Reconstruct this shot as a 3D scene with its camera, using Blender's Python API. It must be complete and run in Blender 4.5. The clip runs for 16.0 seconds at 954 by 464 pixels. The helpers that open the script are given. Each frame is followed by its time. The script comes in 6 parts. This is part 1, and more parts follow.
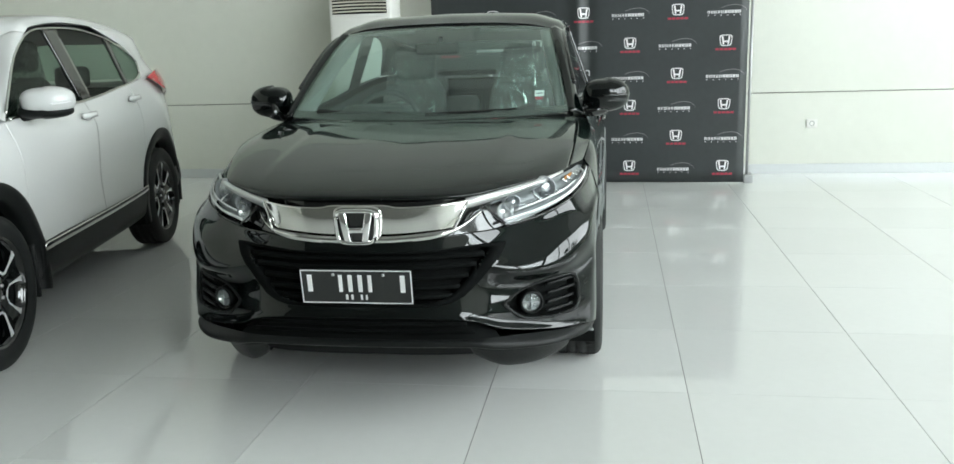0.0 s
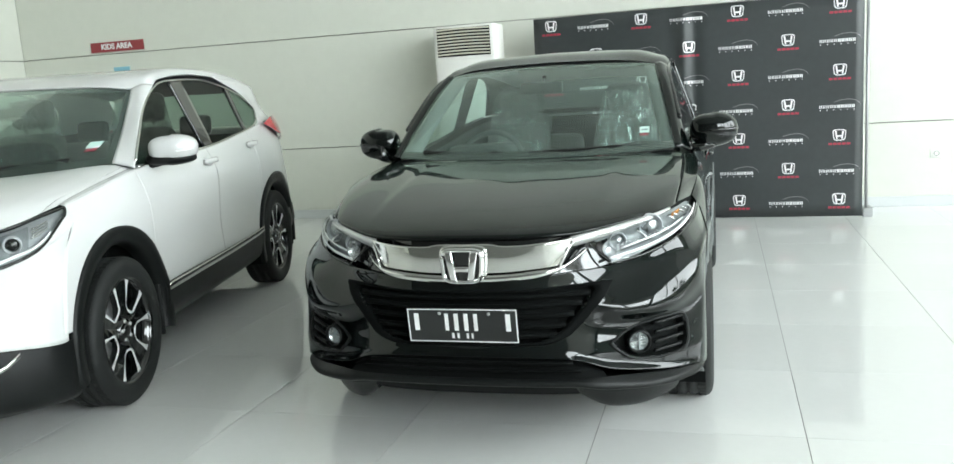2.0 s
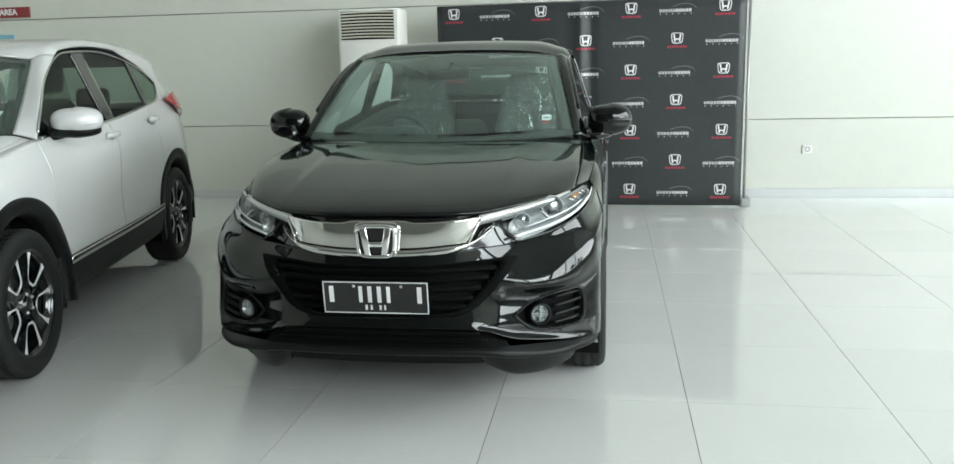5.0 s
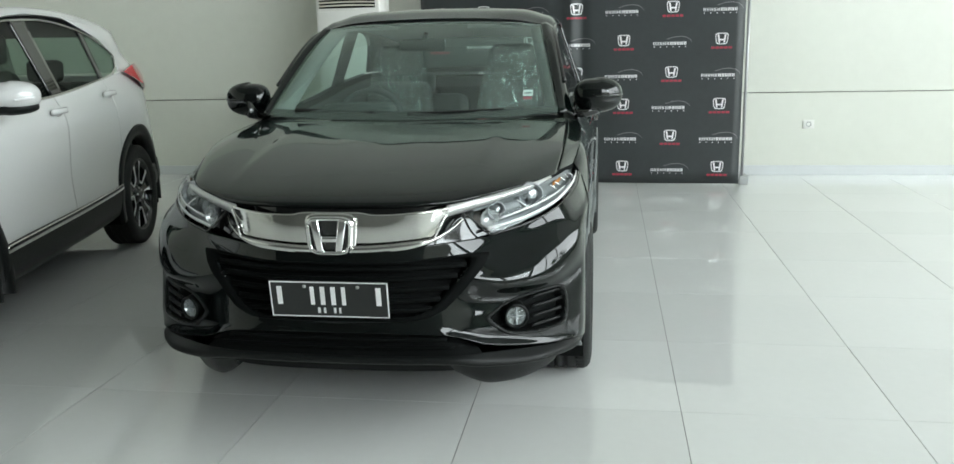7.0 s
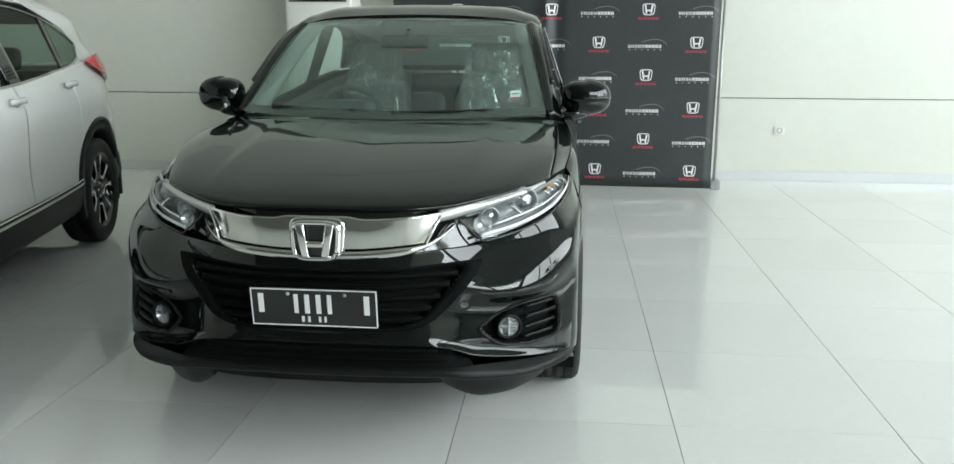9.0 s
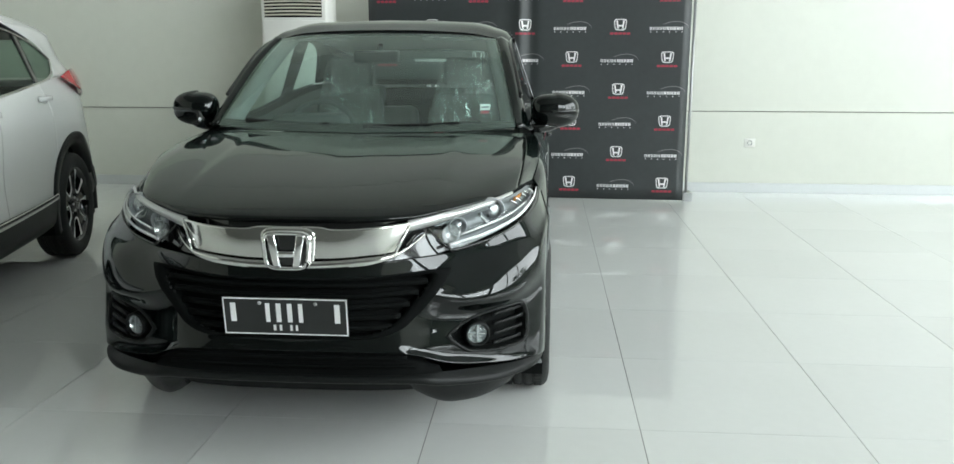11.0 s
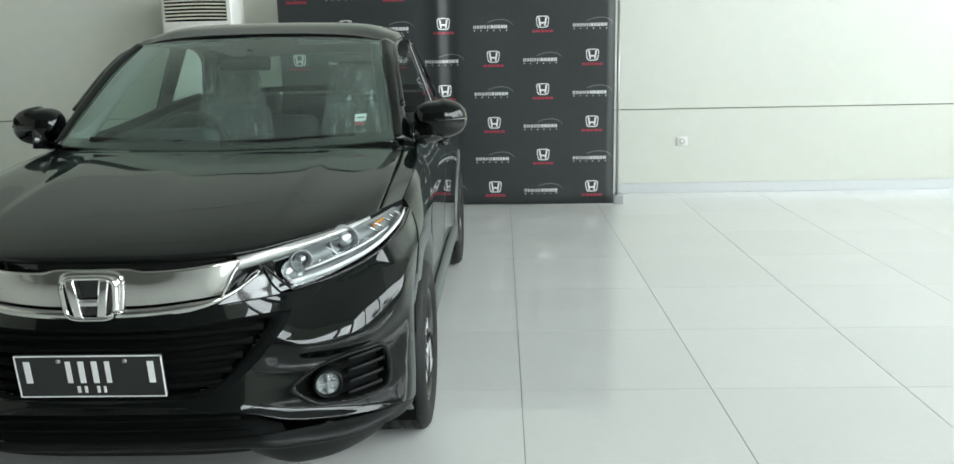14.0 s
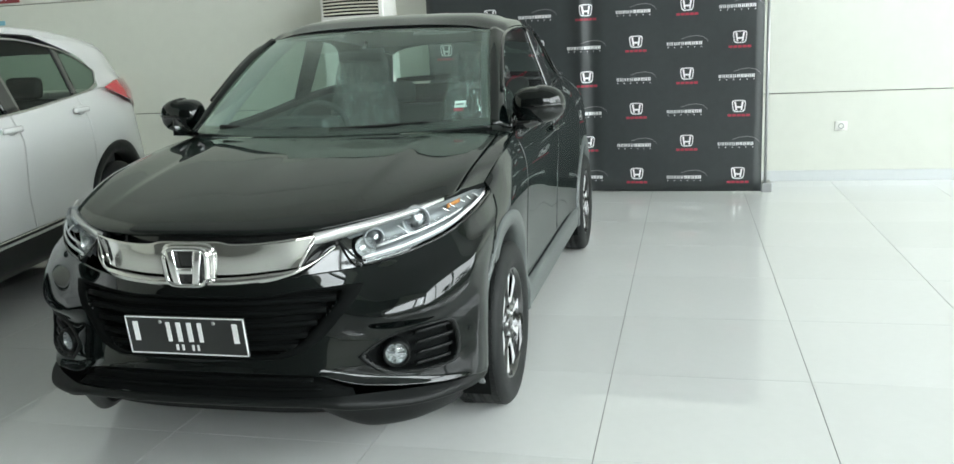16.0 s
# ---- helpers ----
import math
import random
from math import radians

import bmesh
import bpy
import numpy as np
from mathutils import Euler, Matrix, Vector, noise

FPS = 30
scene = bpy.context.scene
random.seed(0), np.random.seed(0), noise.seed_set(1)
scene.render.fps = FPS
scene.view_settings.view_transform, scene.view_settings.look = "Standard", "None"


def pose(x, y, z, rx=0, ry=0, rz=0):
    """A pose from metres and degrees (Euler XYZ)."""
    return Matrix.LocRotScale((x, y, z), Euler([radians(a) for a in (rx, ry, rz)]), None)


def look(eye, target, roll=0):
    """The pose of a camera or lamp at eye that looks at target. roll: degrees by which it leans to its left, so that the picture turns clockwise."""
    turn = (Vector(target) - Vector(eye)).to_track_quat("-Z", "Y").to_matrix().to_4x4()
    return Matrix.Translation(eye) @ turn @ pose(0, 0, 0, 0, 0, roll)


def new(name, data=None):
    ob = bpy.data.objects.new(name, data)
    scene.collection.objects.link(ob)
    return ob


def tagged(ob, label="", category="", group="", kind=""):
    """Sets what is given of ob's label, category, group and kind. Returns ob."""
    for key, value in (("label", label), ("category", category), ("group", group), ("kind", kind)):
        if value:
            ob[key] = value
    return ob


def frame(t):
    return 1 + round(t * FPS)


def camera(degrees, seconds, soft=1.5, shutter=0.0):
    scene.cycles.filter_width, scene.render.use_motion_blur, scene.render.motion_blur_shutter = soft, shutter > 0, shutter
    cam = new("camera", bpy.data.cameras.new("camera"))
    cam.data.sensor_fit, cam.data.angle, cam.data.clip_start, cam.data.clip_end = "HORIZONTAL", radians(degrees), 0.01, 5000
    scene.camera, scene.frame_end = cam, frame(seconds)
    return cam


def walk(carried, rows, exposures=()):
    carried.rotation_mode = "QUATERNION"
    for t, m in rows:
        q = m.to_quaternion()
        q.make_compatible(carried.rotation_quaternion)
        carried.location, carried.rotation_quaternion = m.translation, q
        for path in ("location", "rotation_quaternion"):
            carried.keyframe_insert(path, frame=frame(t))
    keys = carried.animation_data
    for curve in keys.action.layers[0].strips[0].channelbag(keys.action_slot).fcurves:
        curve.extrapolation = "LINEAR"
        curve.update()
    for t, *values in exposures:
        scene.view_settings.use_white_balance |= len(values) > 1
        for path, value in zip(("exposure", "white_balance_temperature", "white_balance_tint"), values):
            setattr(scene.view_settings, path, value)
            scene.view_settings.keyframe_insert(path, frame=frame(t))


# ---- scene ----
cam = camera(58.0, 16.0)
PATH = [
    (0, (0.932, -2.977, 1.429), (0.623, -1.048, 0.999), -1.8),
    (0.5, (0.921, -2.966, 1.426), (0.517, -1.052, 1.008), -2.1),
    (1, (0.921, -2.958, 1.431), (0.402, -1.064, 1.052), -2.8),
    (1.5, (0.924, -2.962, 1.434), (0.39, -1.063, 1.103), -2.9),
    (2, (0.934, -2.979, 1.435), (0.387, -1.084, 1.101), -3.6),
    (2.5, (0.935, -3.029, 1.437), (0.419, -1.128, 1.095), -3.5),
    (3, (0.909, -3.114, 1.446), (0.512, -1.187, 1.091), -2.3),
    (3.5, (0.903, -3.178, 1.449), (0.513, -1.25, 1.087), -1.7),
    (4, (0.898, -3.222, 1.452), (0.515, -1.293, 1.089), -1.6),
    (4.5, (0.899, -3.221, 1.446), (0.585, -1.28, 1.08), -1.4),
    (7, (0.941, -2.769, 1.433), (0.648, -0.84, 0.993), -1.3),
    (7.5, (0.854, -2.7, 1.444), (0.562, -0.772, 1.0), -1.1),
    (8, (0.803, -2.661, 1.435), (0.528, -0.731, 0.987), -0.9),
    (8.5, (0.803, -2.643, 1.433), (0.576, -0.707, 0.983), -0.1),
    (11, (0.852, -2.723, 1.432), (0.701, -0.771, 1.02), 0.1),
    (11.5, (0.938, -2.699, 1.44), (0.779, -0.748, 1.028), -0.1),
    (12, (1.076, -2.689, 1.44), (0.917, -0.737, 1.032), -0.1),
    (12.5, (1.174, -2.66, 1.435), (1.019, -0.708, 1.032), -0.7),
    (13, (1.172, -2.55, 1.428), (1.059, -0.595, 1.02), -0.8),
    (13.5, (1.144, -2.388, 1.443), (1.084, -0.432, 1.032), -0.8),
    (14, (1.177, -2.291, 1.445), (1.115, -0.336, 1.03), -1.2),
    (14.5, (1.283, -2.232, 1.434), (1.178, -0.278, 1.02), 0.0),
    (15, (1.381, -2.194, 1.409), (1.077, -0.263, 0.985), -0.9),
    (15.5, (1.452, -2.248, 1.421), (1.059, -0.335, 0.991), -2.8),
    (16, (1.555, -2.344, 1.431), (1.082, -0.448, 1.003), -2.8),
]
EXPOSURES = [(0.0, -0.03), (0.5, 0.12), (1.0, 0.36), (1.5, 0.4), (2.0, 0.3), (2.5, 0.12), (3.0, -0.08), (3.5, -0.08), (4.5, -0.1),
             (7.0, -0.22), (7.5, -0.24), (8.5, -0.2), (11.0, -0.2), (12.0, -0.28), (12.5, -0.34), (13.0, -0.3), (14.5, -0.32), (15.0, -0.08), (16.0, 0.0)]
walk(cam, [(t, look(eye, target, roll)) for t, eye, target, roll in PATH], exposures=EXPOSURES)
SKY_GLOW = 9.5

# ---- light ----
world = bpy.data.worlds.new("world")
scene.world = world
world.use_nodes = True
wn = world.node_tree
sky = wn.nodes.new("ShaderNodeTexSky")
sky.sky_type = 'NISHITA'
sky.sun_disc = False
sky.sun_elevation, sky.sun_rotation = radians(48), radians(120)
wn.nodes["Background"].inputs[1].default_value = 0.10
wn.links.new(sky.outputs[0], wn.nodes["Background"].inputs[0])


# ---- materials ----
def mat(name, color=(0.5, 0.5, 0.5), rough=0.5, metal=0.0, coat=0.0, spec=0.5, var=0.0, scale=8.0, bump=0.0, bscale=60.0, rvar=0.0, trans=0.0):
    m = bpy.data.materials.new(name)
    m.use_nodes = True
    nt = m.node_tree
    b = nt.nodes["Principled BSDF"]
    b.inputs["Base Color"].default_value = (*color, 1)
    b.inputs["Roughness"].default_value = rough
    b.inputs["Metallic"].default_value = metal
    b.inputs["Coat Weight"].default_value = coat
    b.inputs["Coat Roughness"].default_value = 0.02
    b.inputs["Specular IOR Level"].default_value = spec
    b.inputs["Transmission Weight"].default_value = trans
    tc = nt.nodes.new("ShaderNodeTexCoord")
    if var or rvar:
        n1 = nt.nodes.new("ShaderNodeTexNoise")
        n1.inputs["Scale"].default_value = scale
        n1.inputs["Detail"].default_value = 6
        n2 = nt.nodes.new("ShaderNodeTexNoise")
        n2.inputs["Scale"].default_value = scale * 14
        n2.inputs["Detail"].default_value = 3
        nt.links.new(tc.outputs["Object"], n1.inputs["Vector"])
        nt.links.new(tc.outputs["Object"], n2.inputs["Vector"])
        mx = nt.nodes.new("ShaderNodeMath")
        mx.operation = 'ADD'
        nt.links.new(n1.outputs["Fac"], mx.inputs[0])
        nt.links.new(n2.outputs["Fac"], mx.inputs[1])
        if var:
            r = nt.nodes.new("ShaderNodeMapRange")
            r.inputs["From Min"].default_value, r.inputs["From Max"].default_value = 0.6, 1.4
            r.inputs["To Min"].default_value, r.inputs["To Max"].default_value = 1 - var, 1 + var
            nt.links.new(mx.outputs[0], r.inputs["Value"])
            v = nt.nodes.new("ShaderNodeVectorMath")
            v.operation = 'SCALE'
            v.inputs[0].default_value = color
            nt.links.new(r.outputs[0], v.inputs["Scale"])
            nt.links.new(v.outputs[0], b.inputs["Base Color"])
        if rvar:
            r2 = nt.nodes.new("ShaderNodeMapRange")
            r2.inputs["From Min"].default_value, r2.inputs["From Max"].default_value = 0.6, 1.4
            r2.inputs["To Min"].default_value, r2.inputs["To Max"].default_value = max(0.0, rough - rvar), rough + rvar
            nt.links.new(mx.outputs[0], r2.inputs["Value"])
            nt.links.new(r2.outputs[0], b.inputs["Roughness"])
    if bump:
        n3 = nt.nodes.new("ShaderNodeTexNoise")
        n3.inputs["Scale"].default_value = bscale
        n3.inputs["Detail"].default_value = 4
        nt.links.new(tc.outputs["Object"], n3.inputs["Vector"])
        bp = nt.nodes.new("ShaderNodeBump")
        bp.inputs["Strength"].default_value = bump
        bp.inputs["Distance"].default_value = 0.002
        nt.links.new(n3.outputs["Fac"], bp.inputs["Height"])
        nt.links.new(bp.outputs[0], b.inputs["Normal"])
    return m


def glass(name, tint, ior=1.5, rough=0.0, gain=1.0):
    m = bpy.data.materials.new(name)
    m.use_nodes = True
    nt = m.node_tree
    nt.nodes.remove(nt.nodes["Principled BSDF"])
    out = nt.nodes["Material Output"]
    t = nt.nodes.new("ShaderNodeBsdfTransparent")
    t.inputs[0].default_value = (*tint, 1)
    g = nt.nodes.new("ShaderNodeBsdfGlossy")
    g.inputs["Roughness"].default_value = rough
    # a thin pane mirrors alike from both sides (Schlick's curve)
    f = nt.nodes.new("ShaderNodeLayerWeight")
    f.inputs["Blend"].default_value = 0.5
    pw = nt.nodes.new("ShaderNodeMath")
    pw.operation = 'POWER'
    pw.inputs[1].default_value = 5.0
    nt.links.new(f.outputs["Facing"], pw.inputs[0])
    f0 = ((ior - 1) / (ior + 1)) ** 2
    ml = nt.nodes.new("ShaderNodeMath")
    ml.operation = 'MULTIPLY_ADD'
    ml.use_clamp = True
    ml.inputs[1].default_value = gain * (1 - f0)
    ml.inputs[2].default_value = gain * f0
    nt.links.new(pw.outputs[0], ml.inputs[0])
    mx = nt.nodes.new("ShaderNodeMixShader")
    nt.links.new(ml.outputs[0], mx.inputs[0])
    nt.links.new(t.outputs[0], mx.inputs[1])
    nt.links.new(g.outputs[0], mx.inputs[2])
    nt.links.new(mx.outputs[0], out.inputs[0])
    return m


def glow(name, color, strength):
    m = bpy.data.materials.new(name)
    m.use_nodes = True
    b = m.node_tree.nodes["Principled BSDF"]
    b.inputs["Base Color"].default_value = (*color, 1)
    b.inputs["Emission Color"].default_value = (*color, 1)
    b.inputs["Emission Strength"].default_value = strength
    return m


def film_mat():
    """Thin clear plastic film with crinkles: mostly see-through, with sharp glints."""
    m = glass("plastic_film", (0.92, 0.94, 0.93), 1.5, 0.008, 2.6)
    nt = m.node_tree
    tc = nt.nodes.new("ShaderNodeTexCoord")
    n = nt.nodes.new("ShaderNodeTexNoise")
    n.inputs["Scale"].default_value, n.inputs["Detail"].default_value = 1.0, 4
    n.inputs["Distortion"].default_value = 1.5
    b = nt.nodes.new("ShaderNodeBump")
    b.inputs["Strength"].default_value, b.inputs["Distance"].default_value = 1.0, 0.06
    mp = nt.nodes.new("ShaderNodeMapping")
    mp.inputs["Scale"].default_value = (34, 34, 8)
    nt.links.new(tc.outputs["Object"], mp.inputs["Vector"])
    nt.links.new(mp.outputs[0], n.inputs["Vector"])
    nt.links.new(n.outputs["Fac"], b.inputs["Height"])
    for nd in nt.nodes:
        if nd.type in ('BSDF_GLOSSY', 'LAYER_WEIGHT'):
            nt.links.new(b.outputs[0], nd.inputs["Normal"])
    out = nt.nodes["Material Output"]
    src = out.inputs[0].links[0].from_socket
    df = nt.nodes.new("ShaderNodeBsdfDiffuse")
    df.inputs[0].default_value = (0.75, 0.78, 0.77, 1)
    ms = nt.nodes.new("ShaderNodeMixShader")
    ms.inputs[0].default_value = 0.004
    nt.links.new(src, ms.inputs[1])
    nt.links.new(df.outputs[0], ms.inputs[2])
    nt.links.new(ms.outputs[0], out.inputs[0])
    return m


def tile_mat():
    m = mat("polished_porcelain", (0.69, 0.705, 0.685), 0.028, spec=0.5, var=0.02, scale=1.5, rvar=0.012)
    m.node_tree.nodes["Principled BSDF"].inputs["IOR"].default_value = 1.58
    nt = m.node_tree
    b = nt.nodes["Principled BSDF"]
    oi = nt.nodes.new("ShaderNodeObjectInfo")
    r = nt.nodes.new("ShaderNodeMapRange")
    r.inputs["To Min"].default_value, r.inputs["To Max"].default_value = 0.97, 1.02
    nt.links.new(oi.outputs["Random"], r.inputs["Value"])
    src = b.inputs["Base Color"].links[0].from_socket
    v = nt.nodes.new("ShaderNodeVectorMath")
    v.operation = 'SCALE'
    nt.links.new(src, v.inputs[0])
    nt.links.new(r.outputs[0], v.inputs["Scale"])
    nt.links.new(v.outputs[0], b.inputs["Base Color"])
    return m


M = {}
M["black_paint"] = mat("black_pearl_paint", (0.0015, 0.0022, 0.0021), 0.4, 0.0, 1.0, 0.02, var=0.15, scale=3, rvar=0.05)
M["black_paint"].node_tree.nodes["Principled BSDF"].inputs["Coat IOR"].default_value = 1.47
M["black_paint"].node_tree.nodes["Principled BSDF"].inputs["Coat Tint"].default_value = (0.72, 1.0, 0.95, 1)
M["white_paint"] = mat("white_pearl_paint", (0.60, 0.61, 0.60), 0.35, 0.0, 0.9, 0.5, var=0.01, scale=3)
M["chrome"] = mat("chrome", (0.66, 0.66, 0.635), 0.09, 1.0, var=0.03, scale=4, rvar=0.03)
M["chrome_dark"] = mat("satin_chrome", (0.40, 0.40, 0.385), 0.24, 1.0, var=0.04, scale=6, rvar=0.04)
M["badge"] = mat("bright_badge_chrome", (0.86, 0.86, 0.85), 0.07, 1.0, var=0.02, scale=6, rvar=0.02)
M["satin_strip"] = mat("satin_silver_strip", (0.58, 0.59, 0.58), 0.34, 0.55, var=0.04, scale=8, rvar=0.05)
M["satin"] = mat("satin_silver", (0.62, 0.63, 0.63), 0.22, 1.0, var=0.05, scale=20, rvar=0.05)
M["plastic"] = mat("textured_black_plastic", (0.005831, 0.007, 0.00679), 0.42, spec=0.2, var=0.15, scale=12, bump=0.25, bscale=500)
# lighter copy of the black plastic: window light on the flanks is coloured in
M["cladding"] = mat("grained_cladding_lit", (0.085, 0.096, 0.094), 0.42, spec=0.5, var=0.12, scale=12, bump=0.25, bscale=500)
M["gloss_black"] = mat("gloss_black_plastic", (0.004998, 0.006, 0.00582), 0.08, coat=0.5, var=0.1, scale=10)
M["cavity"] = mat("dark_cavity", (0.004998, 0.006, 0.00582), 0.8, spec=0.1, var=0.2, scale=10)
M["grille"] = mat("matt_black_grille_plastic", (0.003748, 0.0045, 0.004365), 0.6, spec=0.04, var=0.15, scale=12, bump=0.2, bscale=400)
M["rubber"] = mat("tyre_rubber", (0.01121, 0.013, 0.01261), 0.62, spec=0.3, var=0.25, scale=25, bump=0.3, bscale=300)
M["glass"] = glass("windscreen_glass", (0.74, 0.90, 0.85), 1.52, 0.0, 2.7)
for nd in M["glass"].node_tree.nodes:
    if nd.type == 'BSDF_GLOSSY':
        nd.inputs[0].default_value = (0.86, 1.0, 0.95, 1)
M["side_glass"] = glass("side_window_glass", (0.76, 0.87, 0.82), 1.52, 0.0, 0.8)
M["tinted_glass"] = glass("tinted_window_glass", (0.31, 0.39, 0.345), 1.52, 0.0, 0.5)
M["lamp_bowl"] = mat("bright_lamp_bowl", (0.62, 0.64, 0.64), 0.25, 0.6, var=0.3, scale=70, rvar=0.1)
M["lens"] = glass("headlamp_lens", (0.93, 0.95, 0.95), 1.45, 0.0, 0.45)
M["red_lens"] = mat("red_tail_lens", (0.50, 0.05, 0.06), 0.1, coat=0.8, var=0.1, scale=20)
M["amber"] = mat("amber_lens", (0.55, 0.22, 0.05), 0.15, coat=0.5, var=0.1, scale=20)
M["drl"] = mat("white_light_guide", (0.85, 0.86, 0.86), 0.2, coat=0.6, var=0.02, scale=20)
M["reflector"] = mat("lamp_reflector", (0.42, 0.44, 0.45), 0.3, 1.0, var=0.35, scale=30, rvar=0.08)
M["lamp_dark"] = mat("dark_lamp_bezel", (0.20, 0.215, 0.22), 0.38, 0.2, var=0.2, scale=25, rvar=0.08)
M["lamp_silver"] = mat("silver_lamp_bezel", (0.36, 0.375, 0.385), 0.4, 0.25, var=0.15, scale=25, rvar=0.08)
# dark tone for an unseen wall, so the car fronts reflect less light
M["wall_front"] = mat("dark_reflection_wall", (0.17, 0.172, 0.163), 0.7, var=0.04, scale=1)
M["seat"] = mat("dark_seat_leather", (0.02082, 0.025, 0.02425), 0.55, var=0.2, scale=8, bump=0.4, bscale=250)
M["trim_dark"] = mat("dark_interior_trim", (0.04312, 0.05, 0.0485), 0.6, var=0.15, scale=10, bump=0.3, bscale=300)
M["trim_grey"] = mat("grey_headliner_fabric", (0.30, 0.31, 0.30), 0.9, var=0.06, scale=10, bump=0.3, bscale=400)
M["film"] = film_mat()
M["sign_white"] = mat("white_print", (0.80, 0.80, 0.80), 0.5, var=0.03, scale=20)
M["print_grey"] = mat("grey_print", (0.20, 0.20, 0.20), 0.5, var=0.05, scale=20)
M["print_red"] = mat("red_print", (0.36, 0.03, 0.055), 0.5, var=0.05, scale=20)
M["banner"] = mat("black_banner_vinyl", (0.03034, 0.036, 0.03672), 0.42, var=0.12, scale=1.2, bump=0.3, bscale=6)
M["plate"] = mat("black_plate_enamel", (0.01147, 0.013, 0.01261), 0.35, var=0.15, scale=20)
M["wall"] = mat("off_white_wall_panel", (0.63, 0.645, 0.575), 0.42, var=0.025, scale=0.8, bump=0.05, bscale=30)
# greyer tone for unseen upper panels, put in to darken the bonnet's reflections
M["wall_upper"] = mat("unseen_upper_panel_toned", (0.55, 0.555, 0.515), 0.5, var=0.03, scale=0.8)
# bright and dark ceiling tones, chosen for what the cars reflect
M["ceiling"] = mat("bright_reflection_ceiling", (0.76, 0.77, 0.75), 0.85, var=0.03, scale=1)
M["ceiling_dark"] = mat("dark_reflection_ceiling", (0.44, 0.44, 0.435), 0.85, var=0.03, scale=1)
M["groove"] = mat("panel_joint_sealant", (0.34, 0.34, 0.31), 0.8, var=0.15, scale=10)
M["skirting"] = mat("brushed_grey_skirting", (0.58, 0.60, 0.60), 0.32, 0.2, var=0.02, scale=2)
M["ac_white"] = mat("white_appliance_plastic", (0.74, 0.74, 0.70), 0.4, var=0.03, scale=5)
M["ac_slat"] = mat("cream_louvre_plastic", (0.60, 0.58, 0.48), 0.45, var=0.05, scale=8)
M["sign_red"] = mat("dark_red_sign_board", (0.26, 0.03, 0.035), 0.4, var=0.06, scale=6)
M["blue"] = mat("light_blue_plastic", (0.20, 0.45, 0.55), 0.5, var=0.05, scale=10)
M["grout"] = mat("grey_tile_grout", (0.22, 0.225, 0.215), 0.85, var=0.2, scale=10)
M["tile"] = tile_mat()
M["machined"] = mat("machined_alloy", (0.80, 0.81, 0.81), 0.32, 0.3, var=0.05, scale=30, rvar=0.06)
M["steel"] = mat("grey_stand_steel", (0.38, 0.39, 0.39), 0.4, 0.6, var=0.08, scale=10)
M["frame"] = mat("dark_window_frame", (0.06, 0.06, 0.06), 0.5, 0.3, var=0.1, scale=6)
M["backdrop"] = glow("overcast_sky_backdrop", (0.93, 0.99, 1.0), SKY_GLOW)
M["leaf"] = mat("tree_leaves", (0.05, 0.085, 0.03), 0.7, var=0.4, scale=6)
M["bark"] = mat("tree_bark", (0.12, 0.09, 0.06), 0.9, var=0.3, scale=10)


# ---- mesh helpers ----
def part(name, bm, material, parent=None, label="", smooth=True, solid=0.0):
    """Links a bmesh as one mesh object under a thing or a part."""
    me = bpy.data.meshes.new(name)
    bm.to_mesh(me)
    bm.free()
    me.materials.append(material)
    if smooth:
        for p in me.polygons:
            p.use_smooth = True
    ob = new(name, me)
    if parent:
        ob.parent = parent
    if label:
        tagged(ob, label)
    if solid:
        md = ob.modifiers.new("thickness", 'SOLIDIFY')
        md.thickness, md.offset = solid, 0.0
    return ob


def thing(name, m, label, category, group=""):
    e = new(name)
    e.matrix_basis = m
    return tagged(e, label, category, group)


def flip(bm):
    """Mirrors a bmesh over x = 0."""
    for v in bm.verts:
        v.co.x = -v.co.x
    bmesh.ops.reverse_faces(bm, faces=bm.faces)
    return bm


def box_bm(x0, x1, y0, y1, z0, z1, bevel=0.0, seg=2):
    bm = bmesh.new()
    bmesh.ops.create_cube(bm, size=1)
    for v in bm.verts:
        v.co = Vector(((x0 + x1) / 2 + v.co.x * (x1 - x0), (y0 + y1) / 2 + v.co.y * (y1 - y0), (z0 + z1) / 2 + v.co.z * (z1 - z0)))
    if bevel:
        bmesh.ops.bevel(bm, geom=bm.edges[:] + bm.verts[:], offset=bevel, segments=seg, profile=0.5, affect='EDGES')
    return bm


def cr(a, n):
    """Catmull-Rom through the rows of a, n samples, by index."""
    a = np.asarray(a, float)
    k = len(a)
    if k == 2:
        t = np.linspace(0, 1, n).reshape((-1,) + (1,) * (a.ndim - 1))
        return a[0] * (1 - t) + a[1] * t
    p = np.vstack([2 * a[0] - a[1], a, 2 * a[-1] - a[-2]]) if a.ndim == 2 else np.concatenate([[2 * a[0] - a[1]], a, [2 * a[-1] - a[-2]]])
    s = np.linspace(0, k - 1, n)
    i = np.minimum(s.astype(int), k - 2)
    f = s - i
    f = f.reshape((-1,) + (1,) * (a.ndim - 1))
    p0, p1, p2, p3 = p[i], p[i + 1], p[i + 2], p[i + 3]
    return 0.5 * (2 * p1 + (p2 - p0) * f + (2 * p0 - 5 * p1 + 4 * p2 - p3) * f ** 2 + (3 * p1 - p0 - 3 * p2 + p3) * f ** 3)


